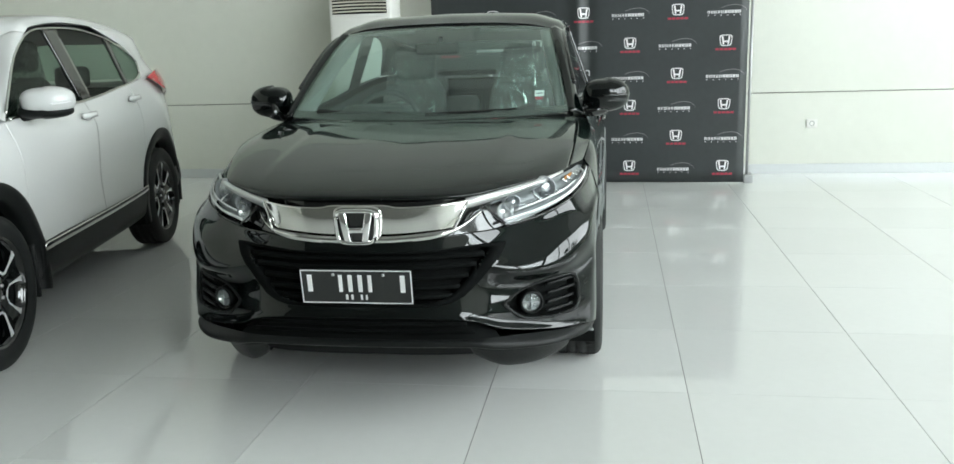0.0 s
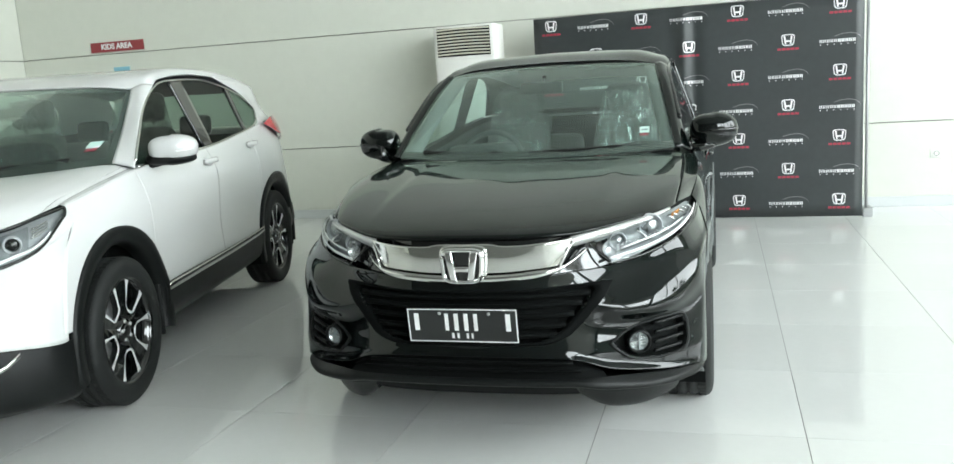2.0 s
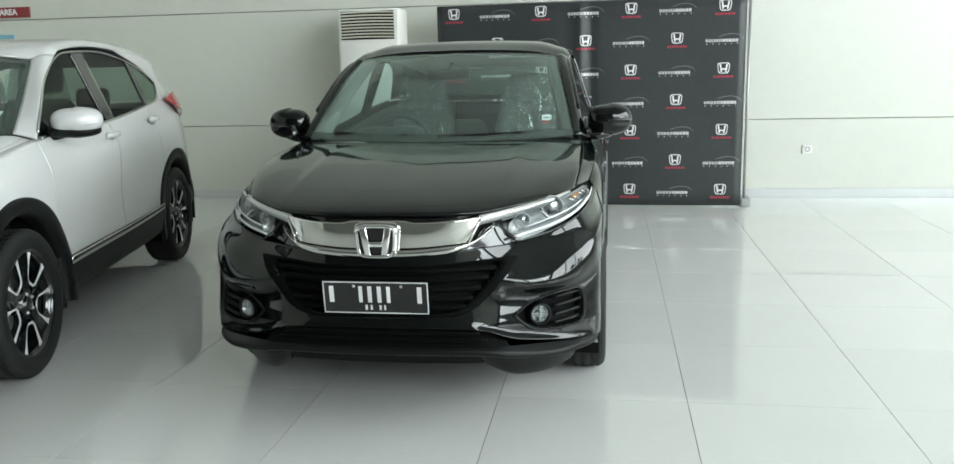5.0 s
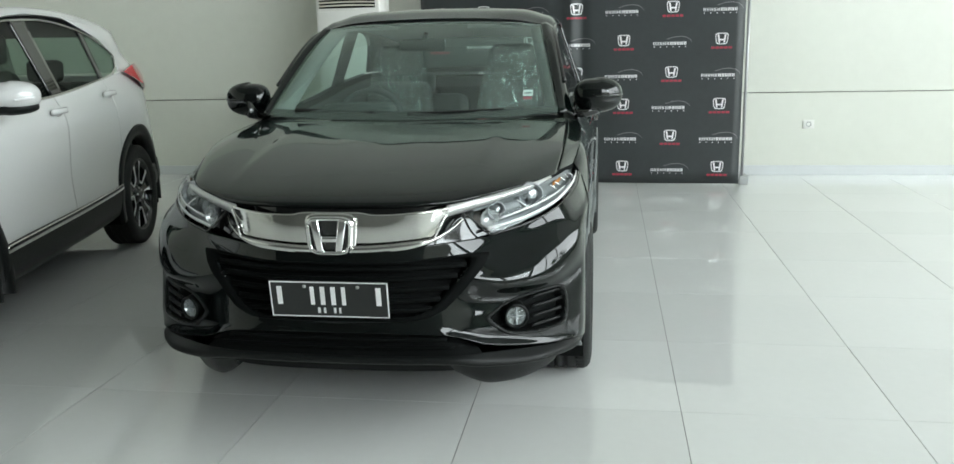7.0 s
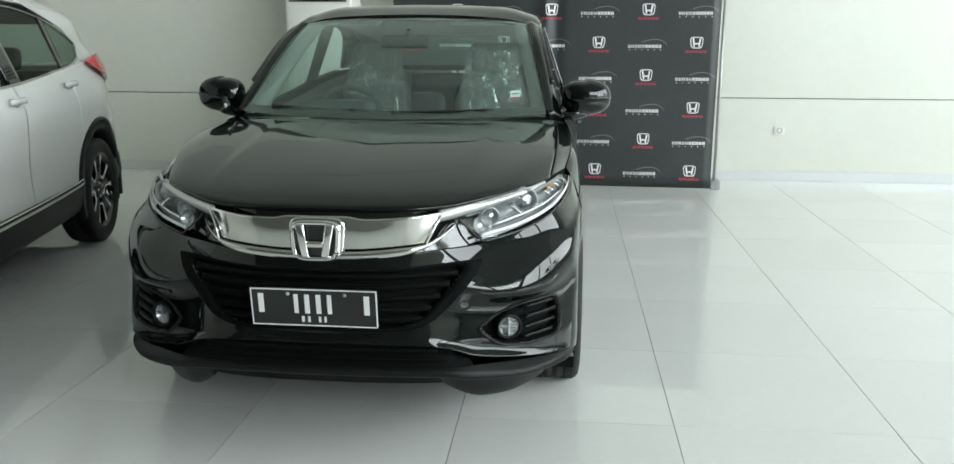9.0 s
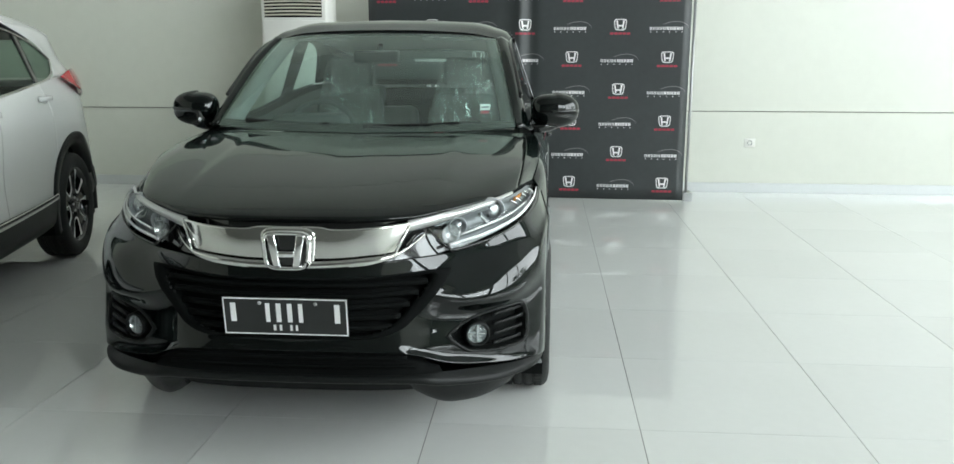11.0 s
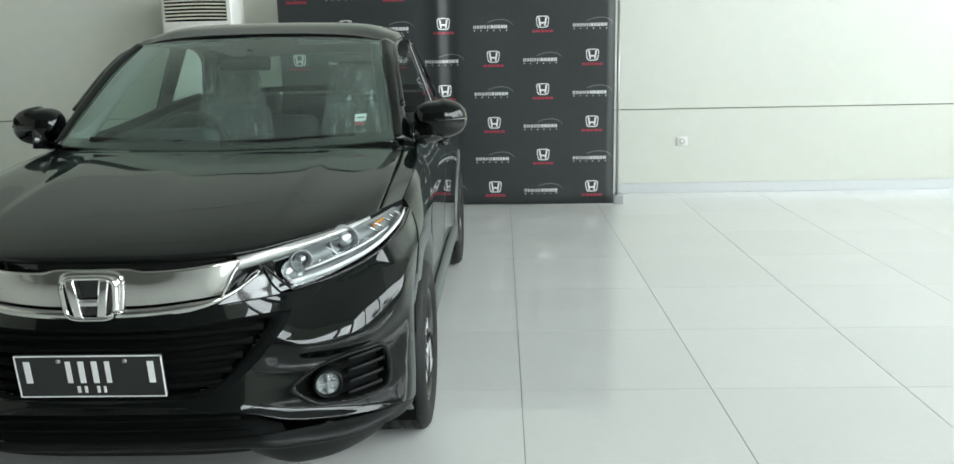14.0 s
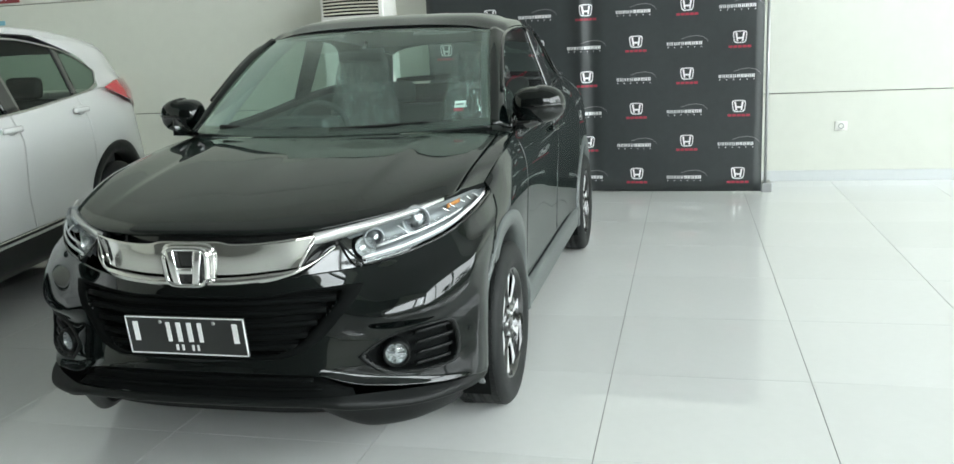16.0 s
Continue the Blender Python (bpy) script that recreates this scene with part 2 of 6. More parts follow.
def surf(rows, nu, nv):
    """A smooth sheet through rows of points: an array (nv, nu, 3)."""
    a = np.array([cr(r, nu) for r in rows])
    return cr(a, nv)


def normals(P):
    du = np.gradient(P, axis=1)
    dv = np.gradient(P, axis=0)
    n = np.cross(du, dv)
    return n / (np.linalg.norm(n, axis=2, keepdims=True) + 1e-9)


def sheet(P, drop=None):
    """A bmesh of quads over the array; drop(p) leaves out quads by their middle."""
    bm = bmesh.new()
    nv, nu, _ = P.shape
    vs = [[bm.verts.new(P[j, i]) for i in range(nu)] for j in range(nv)]
    for j in range(nv - 1):
        for i in range(nu - 1):
            if drop is not None and drop((P[j, i] + P[j + 1, i + 1] + P[j + 1, i] + P[j, i + 1]) / 4):
                continue
            bm.faces.new((vs[j][i], vs[j][i + 1], vs[j + 1][i + 1], vs[j + 1][i]))
    bmesh.ops.delete(bm, geom=[v for v in bm.verts if not v.link_faces], context='VERTS')
    return bm


def both(P):
    """A sheet and its mirror image over x = 0, welded along the middle."""
    bm = join([sheet(P), flip(sheet(P))])
    bmesh.ops.remove_doubles(bm, verts=bm.verts, dist=0.0005)
    return bm


def pair(name, make, material, parent, label="", solid=0.0, smooth=True):
    """The same part on both sides of a thing."""
    a = part(name, make(), material, parent, label, smooth, solid)
    b = part(name, flip(make()), material, parent, label, smooth, solid)
    return a, b


def tube(path, radius, n=8, closed=False):
    """A round bar along a list of points; radius may be one number or one for each point."""
    bm = bmesh.new()
    pts = [Vector(p) for p in path]
    rings = []
    k = len(pts)
    for i, p in enumerate(pts):
        a = pts[(i + 1) % k] if (closed or i < k - 1) else p
        b = pts[i - 1] if (closed or i > 0) else p
        d = (a - b).normalized()
        up = Vector((0, 0, 1)) if abs(d.z) < 0.95 else Vector((1, 0, 0))
        s = d.cross(up).normalized()
        u = s.cross(d)
        r = radius[i] if isinstance(radius, (list, tuple)) else radius
        rings.append([bm.verts.new(p + (s * math.cos(q) + u * math.sin(q)) * r) for q in (2 * math.pi * j / n for j in range(n))])
    for i in range(k if closed else k - 1):
        r0, r1 = rings[i], rings[(i + 1) % k]
        for j in range(n):
            bm.faces.new((r0[j], r0[(j + 1) % n], r1[(j + 1) % n], r1[j]))
    if not closed:
        bm.faces.new(rings[0][::-1])
        bm.faces.new(rings[-1])
    return bm


def ribbon(path, out, width, thick):
    """A flat strip along path: width along 'up' vectors out[i][1], proud along out[i][0]."""
    bm = bmesh.new()
    rings = []
    for p, (nrm, up) in zip(path, out):
        p, nrm, up = Vector(p), Vector(nrm).normalized(), Vector(up).normalized()
        w = width[len(rings)] if isinstance(width, (list, tuple)) else width
        rings.append([bm.verts.new(q) for q in (p - up * w / 2, p - up * w * 0.42 + nrm * thick, p + up * w * 0.42 + nrm * thick, p + up * w / 2)])
    for a, b in zip(rings, rings[1:]):
        for j in range(4):
            bm.faces.new((a[j], b[j], b[(j + 1) % 4], a[(j + 1) % 4]))
    bm.faces.new(rings[0])
    bm.faces.new(rings[-1][::-1])
    return bm


def lathe(profile, n=48, axis='x', closed=False):
    """Turns (radius, along) pairs about the x axis."""
    bm = bmesh.new()
    rings = []
    for r, a in profile:
        rings.append([bm.verts.new((a, r * math.cos(2 * math.pi * j / n), r * math.sin(2 * math.pi * j / n))) for j in range(n)])
    for k in range(len(rings) if closed else len(rings) - 1):
        r0, r1 = rings[k], rings[(k + 1) % len(rings)]
        for j in range(n):
            bm.faces.new((r0[j], r0[(j + 1) % n], r1[(j + 1) % n], r1[j]))
    return bm


def between(bm, y0, y1):
    """Cuts a bmesh to the stretch from y0 to y1."""
    for y, n in ((y0, -1), (y1, 1)):
        bmesh.ops.bisect_plane(bm, geom=bm.verts[:] + bm.edges[:] + bm.faces[:], plane_co=(0, y, 0), plane_no=(0, n, 0), clear_outer=True)
    return bm


def moved(bm, m):
    bmesh.ops.transform(bm, matrix=m, verts=bm.verts)
    return bm


def join(bms):
    out = bmesh.new()
    for b in bms:
        me = bpy.data.meshes.new("tmp")
        b.to_mesh(me)
        b.free()
        out.from_mesh(me)
        bpy.data.meshes.remove(me)
    return out


def prism(outline, y0, y1, bevel=0.0):
    """An outline in x, z made into a slab between y0 and y1."""
    bm = bmesh.new()
    a = [bm.verts.new((x, y0, z)) for x, z in outline]
    b = [bm.verts.new((x, y1, z)) for x, z in outline]
    k = len(outline)
    bm.faces.new(a)
    bm.faces.new(b[::-1])
    for i in range(k):
        bm.faces.new((a[i], b[i], b[(i + 1) % k], a[(i + 1) % k]))
    bmesh.ops.recalc_face_normals(bm, faces=bm.faces)
    if bevel:
        bmesh.ops.bevel(bm, geom=bm.edges[:], offset=bevel, segments=2, profile=0.5, affect='EDGES')
    return bm


def inside(poly, x, z):
    c, k = False, len(poly)
    for i in range(k):
        (x1, z1), (x2, z2) = poly[i], poly[i - 1]
        if (z1 > z) != (z2 > z) and x < (x2 - x1) * (z - z1) / (z2 - z1) + x1:
            c = not c
    return c


def shrink(poly, f):
    cx, cz = sum(p[0] for p in poly) / len(poly), sum(p[1] for p in poly) / len(poly)
    return [(cx + (x - cx) * f, cz + (z - cz) * f) for x, z in poly]


def smooth_poly(poly, n):
    p = np.array(list(poly) + [poly[0]], float)
    q = np.vstack([p[-2], p, p[1]])
    s = np.linspace(0, len(poly), n, endpoint=False)
    i = s.astype(int)
    f = (s - i)[:, None]
    p0, p1, p2, p3 = q[i], q[i + 1], q[i + 2], q[i + 3]
    # gentle rounding: blend of the straight edge and the spline
    sp = 0.5 * (2 * p1 + (p2 - p0) * f + (2 * p0 - 5 * p1 + 4 * p2 - p3) * f ** 2 + (3 * p1 - p0 - 3 * p2 + p3) * f ** 3)
    ln = p1 * (1 - f) + p2 * f
    return [tuple(v) for v in (0.45 * sp + 0.55 * ln)]


class Skin:
    """Looks up places on a sheet by x and z."""

    def __init__(self, P):
        self.P, self.N = P, normals(P)
        if self.N[:, :, 1].mean() > 0:
            self.N = -self.N

    def at(self, x, z, off=0.0):
        s = -1 if x < 0 else 1
        d = (self.P[:, :, 0] - abs(x)) ** 2 + (self.P[:, :, 2] - z) ** 2
        k = np.argpartition(d.ravel(), 6)[:6]
        w = 1 / (d.ravel()[k] + 1e-7)
        w /= w.sum()
        p = (self.P.reshape(-1, 3)[k] * w[:, None]).sum(0)
        n = (self.N.reshape(-1, 3)[k] * w[:, None]).sum(0)
        n /= np.linalg.norm(n)
        q = np.array([abs(x), p[1], z]) + n * off
        return Vector((s * q[0], q[1], q[2]))


def ring_on(skin, poly, steps):
    """Loops round a closed outline on a skin: steps of (scale of the outline, offset), joined in turn."""
    bm = bmesh.new()
    loops = []
    for f, off in steps:
        loops.append([bm.verts.new(skin.at(x, z, off)) for x, z in shrink(poly, f)])
    k = len(poly)
    for a, b in zip(loops, loops[1:]):
        for i in range(k):
            bm.faces.new((a[i], a[(i + 1) % k], b[(i + 1) % k], b[i]))
    return bm, loops

# ---- room ----
BACK, LEFT, RIGHT, FRONT, TOP = 6.29, -7.62, 11.0, -8.4, 7.6


def wall_panels(name, x0, x1, y, rows, label):
    """The back wall: a dark carrier with long panels before it, a joint between each two."""
    w = part(name, box_bm(x0 - 0.3, x1 + 0.3, y + 0.018, y + 0.25, -0.1, TOP + 0.2), M["groove"])
    tagged(w, label, "wall", kind="structure")
    for z0, z1 in rows:
        # panels out of view above 3.3 m take the grey reflection tone
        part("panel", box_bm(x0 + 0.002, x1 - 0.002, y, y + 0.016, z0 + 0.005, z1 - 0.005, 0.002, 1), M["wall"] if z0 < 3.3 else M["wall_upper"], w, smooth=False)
    return w


wall_panels("wall_north", LEFT, RIGHT, BACK, [(0.095, 0.832), (0.832, 2.103), (2.103, 3.374), (3.374, 4.645), (4.645, 5.916), (5.916, TOP)], "off-white panelled showroom wall with dark horizontal joints")
sk = part("baseboard", box_bm(LEFT, RIGHT, BACK - 0.014, BACK + 0.01, 0.0, 0.1, 0.003), M["skirting"], smooth=False)
tagged(sk, "brushed grey skirting board along the panelled wall", "skirting", kind="structure")

# left wall, panelled in line with the back wall
wl = part("wall_west", box_bm(LEFT - 0.25, LEFT - 0.018, FRONT - 0.25, BACK + 0.018, -0.1, TOP + 0.2), M["groove"])
tagged(wl, "off-white panelled side wall of the showroom", "wall", kind="structure")
for z0, z1 in [(0.095, 0.832), (0.832, 2.103), (2.103, 3.374), (3.374, 4.645), (4.645, 5.916), (5.916, TOP)]:
    part("panel", box_bm(LEFT - 0.016, LEFT, FRONT, BACK, z0 + 0.005, z1 - 0.005, 0.002, 1), M["wall"], wl, smooth=False)

# unseen ceiling split in two tones: bright for windscreens, dark for the bonnet
CEILING_SPLIT = 2.2
cl = part("ceiling", box_bm(LEFT - 0.25, RIGHT + 0.25, CEILING_SPLIT, BACK + 0.25, TOP, TOP + 0.2), M["ceiling"], smooth=False)
tagged(cl, "unseen white ceiling strip, added to show bright in the windscreens", "ceiling", kind="structure")
cd = part("ceiling_front", box_bm(LEFT - 0.25, RIGHT + 0.25, FRONT - 0.25, CEILING_SPLIT, TOP + 0.05, TOP + 0.25), M["ceiling_dark"], smooth=False)
tagged(cd, "unseen dark grey ceiling, toned to keep the bonnet's reflections dark", "ceiling", kind="structure")


def glazed_wall(name, along, at, a0, a1, sill, head, bays, label):
    """A wall with a row of tall openings; along 'x' or 'y', its face at 'at'."""
    sgn = 1 if at > 0 else -1
    d0, d1 = sorted((at, at + sgn * 0.25))

    def slab(p0, p1, z0, z1):
        return box_bm(p0, p1, d0, d1, z0, z1) if along == 'x' else box_bm(d0, d1, p0, p1, z0, z1)
    step = (a1 - a0) / bays
    bms = [slab(a0, a1, -0.1, sill), slab(a0, a1, head, TOP + 0.2)]
    for i in range(bays + 1):
        c = a0 + i * step
        bms.append(slab(max(a0, c - 0.1), min(a1, c + 0.1), sill, head))
    w = part(name, join(bms), M["wall"], smooth=False)
    tagged(w, label, "wall", kind="structure")
    for i in range(bays):
        p0, p1 = a0 + i * step + 0.1, a0 + (i + 1) * step - 0.1
        bars = [slab(p0, p0 + 0.05, sill, head), slab(p1 - 0.05, p1, sill, head), slab(p0, p1, head - 0.05, head), slab(p0, p1, sill, sill + 0.05)]
        f = part("window_frame", join(bars), M["frame"], w, smooth=False)


# closing wall out of view, kept dark to hold down light on the fronts
ws_ = part("wall_south", box_bm(LEFT - 0.25, 5.0, FRONT - 0.25, FRONT, -0.1, TOP + 0.2), M["wall_front"], smooth=False)
tagged(ws_, "unseen plain wall, dark beige to darken reflections on the car fronts", "wall", kind="structure")
glazed_wall("wall_southeast", 'x', FRONT, 5.0, RIGHT, 2.6, 6.2, 2, "showroom front wall with tall window openings")
glazed_wall("wall_east", 'y', RIGHT, FRONT, 4.9, 1.5, 7.2, 3, "showroom side wall with tall window openings")

# solid bay added out of view, keeps window light off the back wall
wn_ = part("wall_northeast", box_bm(RIGHT, RIGHT + 0.25, 4.9, BACK + 0.25, -0.1, TOP + 0.2), M["wall"], smooth=False)
tagged(wn_, "unseen plain off-white wall, added to hold back window light", "wall", kind="structure")

gr = part("ground", box_bm(-60, 60, -60, 60, -0.3, -0.02), M["grout"], smooth=False)
tagged(gr, "plain grey ground under and around the showroom", "ground", kind="structure")


def backdrop(name, corners):
    bm = bmesh.new()
    bm.faces.new([bm.verts.new(c) for c in corners])
    b = part(name, bm, M["backdrop"], smooth=False)
    return tagged(b, "bright overcast sky beyond the showroom windows", "sky", kind="structure")


backdrop("backdrop_south", [(-8, -22, -0.02), (24, -22, -0.02), (24, -22, 20), (-8, -22, 20)])
backdrop("backdrop_east", [(24, -26, -0.02), (24, 22, -0.02), (24, 22, 20), (24, -26, 20)])



def tree(x, y, h, seed):
    """A tapered trunk with limbs and a loose crown of many small leaves."""
    rnd = random.Random(seed)
    t = thing("tree", pose(x, y, -0.02), "leafy green tree outside the showroom windows", "tree", "trees outside")
    part("trunk", tube([(0, 0, 0), (0.05, 0.02, h * 0.25), (0.0, 0.06, h * 0.5), (0.06, 0.0, h * 0.8)], [0.16, 0.13, 0.10, 0.04], 10), M["bark"], t)
    tips = []
    for k in range(9):
        a, z = rnd.uniform(0, 6.28), h * rnd.uniform(0.38, 0.75)
        r = h * rnd.uniform(0.16, 0.30)
        p = [(0, 0, z), (r * 0.5 * math.cos(a), r * 0.5 * math.sin(a), z + r * 0.35), (r * math.cos(a), r * math.sin(a), z + r * 0.5)]
        part("limb", tube(p, [0.06, 0.04, 0.015], 6), M["bark"], t)
        tips += p[1:]
    tips.append((0, 0, h * 0.85))
    vs, fs = [], []
    for k in range(1500):
        c = Vector(rnd.choice(tips)) + Vector((rnd.gauss(0, 0.42), rnd.gauss(0, 0.42), rnd.gauss(0, 0.36)))
        u = Vector((rnd.gauss(0, 1), rnd.gauss(0, 1), rnd.gauss(0, 1))).normalized() * 0.11
        w = u.cross(Vector((rnd.gauss(0, 1), rnd.gauss(0, 1), rnd.gauss(0, 1)))).normalized() * 0.055
        i = len(vs)
        vs += [c - u, c + w, c + u, c - w]
        fs.append((i, i + 1, i + 2, i + 3))
    me = bpy.data.meshes.new("crown")
    me.from_pydata(vs, [], fs)
    me.materials.append(M["leaf"])
    cr_ = new("crown", me)
    cr_.parent = t
    tagged(cr_, kind="stuff")


for k, (x, y, h) in enumerate(((16.0, -1.5, 4.8), (18.0, 3.0, 5.6))):
    tree(x, y, h, k + 3)

# ---- banner ----
BX0, BX1, BZ0, BZ1 = -0.87, 2.205, 0.012, 2.06


def banner_y(x):
    """The hanging vinyl: nearly flat, with a soft upright fold."""
    y = 5.765 - 0.042 * x
    for c, w, a in ((0.60, 0.05, -0.015), (0.71, 0.055, 0.012), (0.47, 0.08, 0.006)):
        y += a * math.exp(-((x - c) / w) ** 2)
    return y


xs = np.unique(np.concatenate([np.linspace(BX0, BX1, 40), np.linspace(0.3, 0.95, 60)]))
P = np.array([[(x, banner_y(x) + 0.006 * math.sin(2.2 * z + 3 * x), z) for x in xs] for z in np.linspace(BZ0, BZ1, 18)])
banner = thing("backdrop_banner", pose(0, 0, 0), "large black vinyl backdrop with white and red printed marks", "banner")
part("vinyl", sheet(P), M["banner"], banner, solid=0.002)


def ban_pt(x, z, off=0.004):
    return Vector((x, banner_y(x) + 0.006 * math.sin(2.2 * z + 3 * x) - off, z))


def print_poly(polys, off=0.003):
    """Flat printed shapes on the banner, each a list of x, z corners with a little body."""
    bm = bmesh.new()
    for poly in polys:
        a = [bm.verts.new(ban_pt(x, z, off)) for x, z in poly]
        b = [bm.verts.new(ban_pt(x, z, 0.0005)) for x, z in poly]
        bm.faces.new(a)
        k = len(poly)
        for i in range(k):
            bm.faces.new((a[i], b[i], b[(i + 1) % k], a[(i + 1) % k]))
    bmesh.ops.remove_doubles(bm, verts=bm.verts, dist=0.0002)
    return bm


def quad(x0, x1, z0, z1):
    return [(x0, z0), (x1, z0), (x1, z1), (x0, z1)]


def badge_polys(cx, cz, w, h, t):
    """A rounded shield outline that is wider at the top, with two flaring posts and a bridge."""
    out = []

    def outline(s):
        pts = []
        for k in range(28):
            a = 2 * math.pi * k / 28
            c, sn = math.cos(a), math.sin(a)
            q = 5.0
            r = (abs(c) ** q + abs(sn) ** q) ** (-1 / q)
            zz = r * sn
            xx = r * c * (0.92 + 0.10 * zz)
            pts.append((cx + xx * (w / 2 - s), cz + zz * (h / 2 - s)))
        return pts
    o, i = outline(0), outline(t)
    for k in range(28):
        out.append([o[k], o[(k + 1) % 28], i[(k + 1) % 28], i[k]])
    for s in (-1, 1):
        out.append([(cx + s * w * 0.12, cz - h * 0.36), (cx + s * w * 0.23, cz - h * 0.36), (cx + s * w * 0.33, cz + h * 0.37), (cx + s * w * 0.20, cz + h * 0.37)])
    out.append([(cx - w * 0.15, cz - h * 0.16), (cx + w * 0.15, cz - h * 0.16), (cx + w * 0.17, cz - h * 0.02), (cx - w * 0.17, cz - h * 0.02)])
    return out


def print_badge(cx, cz):
    part("printed_badge", print_poly(badge_polys(cx, cz + 0.035, 0.122, 0.105, 0.008)), M["sign_white"], banner, smooth=False)
    tagged(part("red_lettering", print_poly([quad(cx - 0.094 + 0.039 * k, cx - 0.062 + 0.039 * k, cz - 0.057, cz - 0.037) for k in range(5)]), M["print_red"], banner, smooth=False), kind="stuff")


def print_caption(cx, cz):
    thin = [quad(cx - 0.155 + 0.031 * i + d, cx - 0.148 + 0.031 * i + d, cz - 0.014, cz + 0.014) for i in range(5) for d in (0, 0.014)]
    bold = [quad(cx + 0.0 + 0.031 * i + d, cx + 0.010 + 0.031 * i + d, cz - 0.014, cz + 0.015) for i in range(5) for d in (0, 0.014)]
    tiny = [quad(cx - 0.15 + 0.058 * i, cx - 0.143 + 0.058 * i, cz - 0.036, cz - 0.027) for i in range(6)]
    tagged(part("printed_caption", print_poly(thin + bold + tiny), M["sign_white"], banner, smooth=False), kind="stuff")
    arc = []
    px = [(-0.03, 0.035), (0.03, 0.055), (0.10, 0.062), (0.155, 0.05), (0.19, 0.025), (0.20, 0.005)]
    for (a, b), (c, d) in zip(px, px[1:]):
        arc.append([(cx + a, cz + b), (cx + c, cz + d), (cx + c, cz + d + 0.006), (cx + a, cz + b + 0.006)])
    part("printed_arc", print_poly(arc), M["print_grey"], banner, smooth=False)


for i in range(7):
    for j in range(7):
        cx, cz = 2.003 - 0.449 * (6 - i), 0.142 + 0.300 * j
        if (i + j) % 2 == 0:
            print_badge(cx, cz)
        else:
            print_caption(cx - 0.02, cz + 0.0)
# stand behind the banner
stand_y = 5.79
for x in (BX0 + 0.02, BX1 + 0.035):
    part("pole", tube([(x, stand_y - 0.04 * x, 0.02), (x, stand_y - 0.04 * x, BZ1)], 0.014, 10), M["steel"], banner)
    yy = stand_y - 0.04 * x
    part("foot", box_bm(x - 0.03, x + 0.06, yy - 0.03, yy + 0.16, 0.0, 0.085, 0.008), M["steel"], banner, smooth=False)
part("top_bar", tube([(BX0, stand_y - 0.04 * BX0, BZ1 - 0.01), (BX1 + 0.03, stand_y - 0.04 * BX1, BZ1 - 0.01)], 0.012, 10), M["steel"], banner)

# ---- standing air conditioner ----
ac = thing("air_conditioner", pose(-1.563, 5.63, 0), "tall white floor-standing air conditioner with a cream louvred grille", "air conditioner")
part("cabinet", box_bm(-0.322, 0.322, 0.0, 0.40, 0.03, 2.055, 0.02, 3), M["ac_white"], ac)
part("base", box_bm(-0.31, 0.31, 0.02, 0.39, 0.0, 0.035, 0.004), M["plastic"], ac, smooth=False)
part("louvre_recess", box_bm(-0.285, 0.275, -0.003, 0.01, 1.745, 2.03), M["cavity"], ac, smooth=False)
for k in range(9):
    z = 1.765 + 0.031 * k
    path = [(-0.28 + 0.555 * s, -0.012, z + 0.006 * math.sin(math.pi * s)) for s in np.linspace(0, 1, 9)]
    part("slat", ribbon(path, [((0, -1, 0.35), (0, 0.35, 1))] * 9, 0.015, 0.007), M["ac_slat"], ac, smooth=False)
part("front_panel", box_bm(-0.30, 0.30, -0.008, 0.01, 0.75, 1.715, 0.006), M["ac_white"], ac)
part("intake_panel", box_bm(-0.30, 0.30, -0.006, 0.01, 0.10, 0.72, 0.006), M["ac_slat"], ac)

# ---- sign ----
sg = thing("wall_sign", pose(-6.19, BACK, 2.19), "dark red wall sign with white capital letters", "sign")
part("board", box_bm(-0.378, 0.378, -0.022, -0.001, -0.06, 0.06, 0.003), M["sign_red"], sg, smooth=False)
fc = bpy.data.curves.new("letters", 'FONT')
fc.body = "KIDS AREA"
fc.align_x, fc.align_y = 'CENTER', 'CENTER'
fc.size, fc.extrude, fc.offset = 0.092, 0.002, 0.0028
tx = new("letters", fc)
tx.parent = sg
tx.matrix_basis = pose(0, -0.025, 0.0, 90, 0, 0)
fc.materials.append(M["sign_white"])

bl = thing("wall_label", pose(-6.165, BACK, 1.915), "small light blue plastic label strip on the wall", "label")
part("strip", box_bm(-0.115, 0.115, -0.012, -0.001, -0.025, 0.025, 0.003), M["blue"], bl, smooth=False)

so = thing("wall_socket", pose(2.955, BACK, 0.515), "white square wall power socket with a round well", "socket")
part("plate", box_bm(-0.055, 0.055, -0.012, -0.001, -0.045, 0.045, 0.004), M["ac_white"], so)
part("well", moved(lathe([(0.026, 0.0), (0.026, 0.004), (0.02, 0.004), (0.018, -0.004), (0.0005, -0.004)], 20), pose(0, -0.012, 0, 0, 0, -90)), M["trim_grey"], so)
part("pin_hole", join([box_bm(x - 0.004, x + 0.004, -0.0115, -0.009, -0.004, 0.004) for x in (-0.009, 0.009)]), M["cavity"], so, smooth=False)


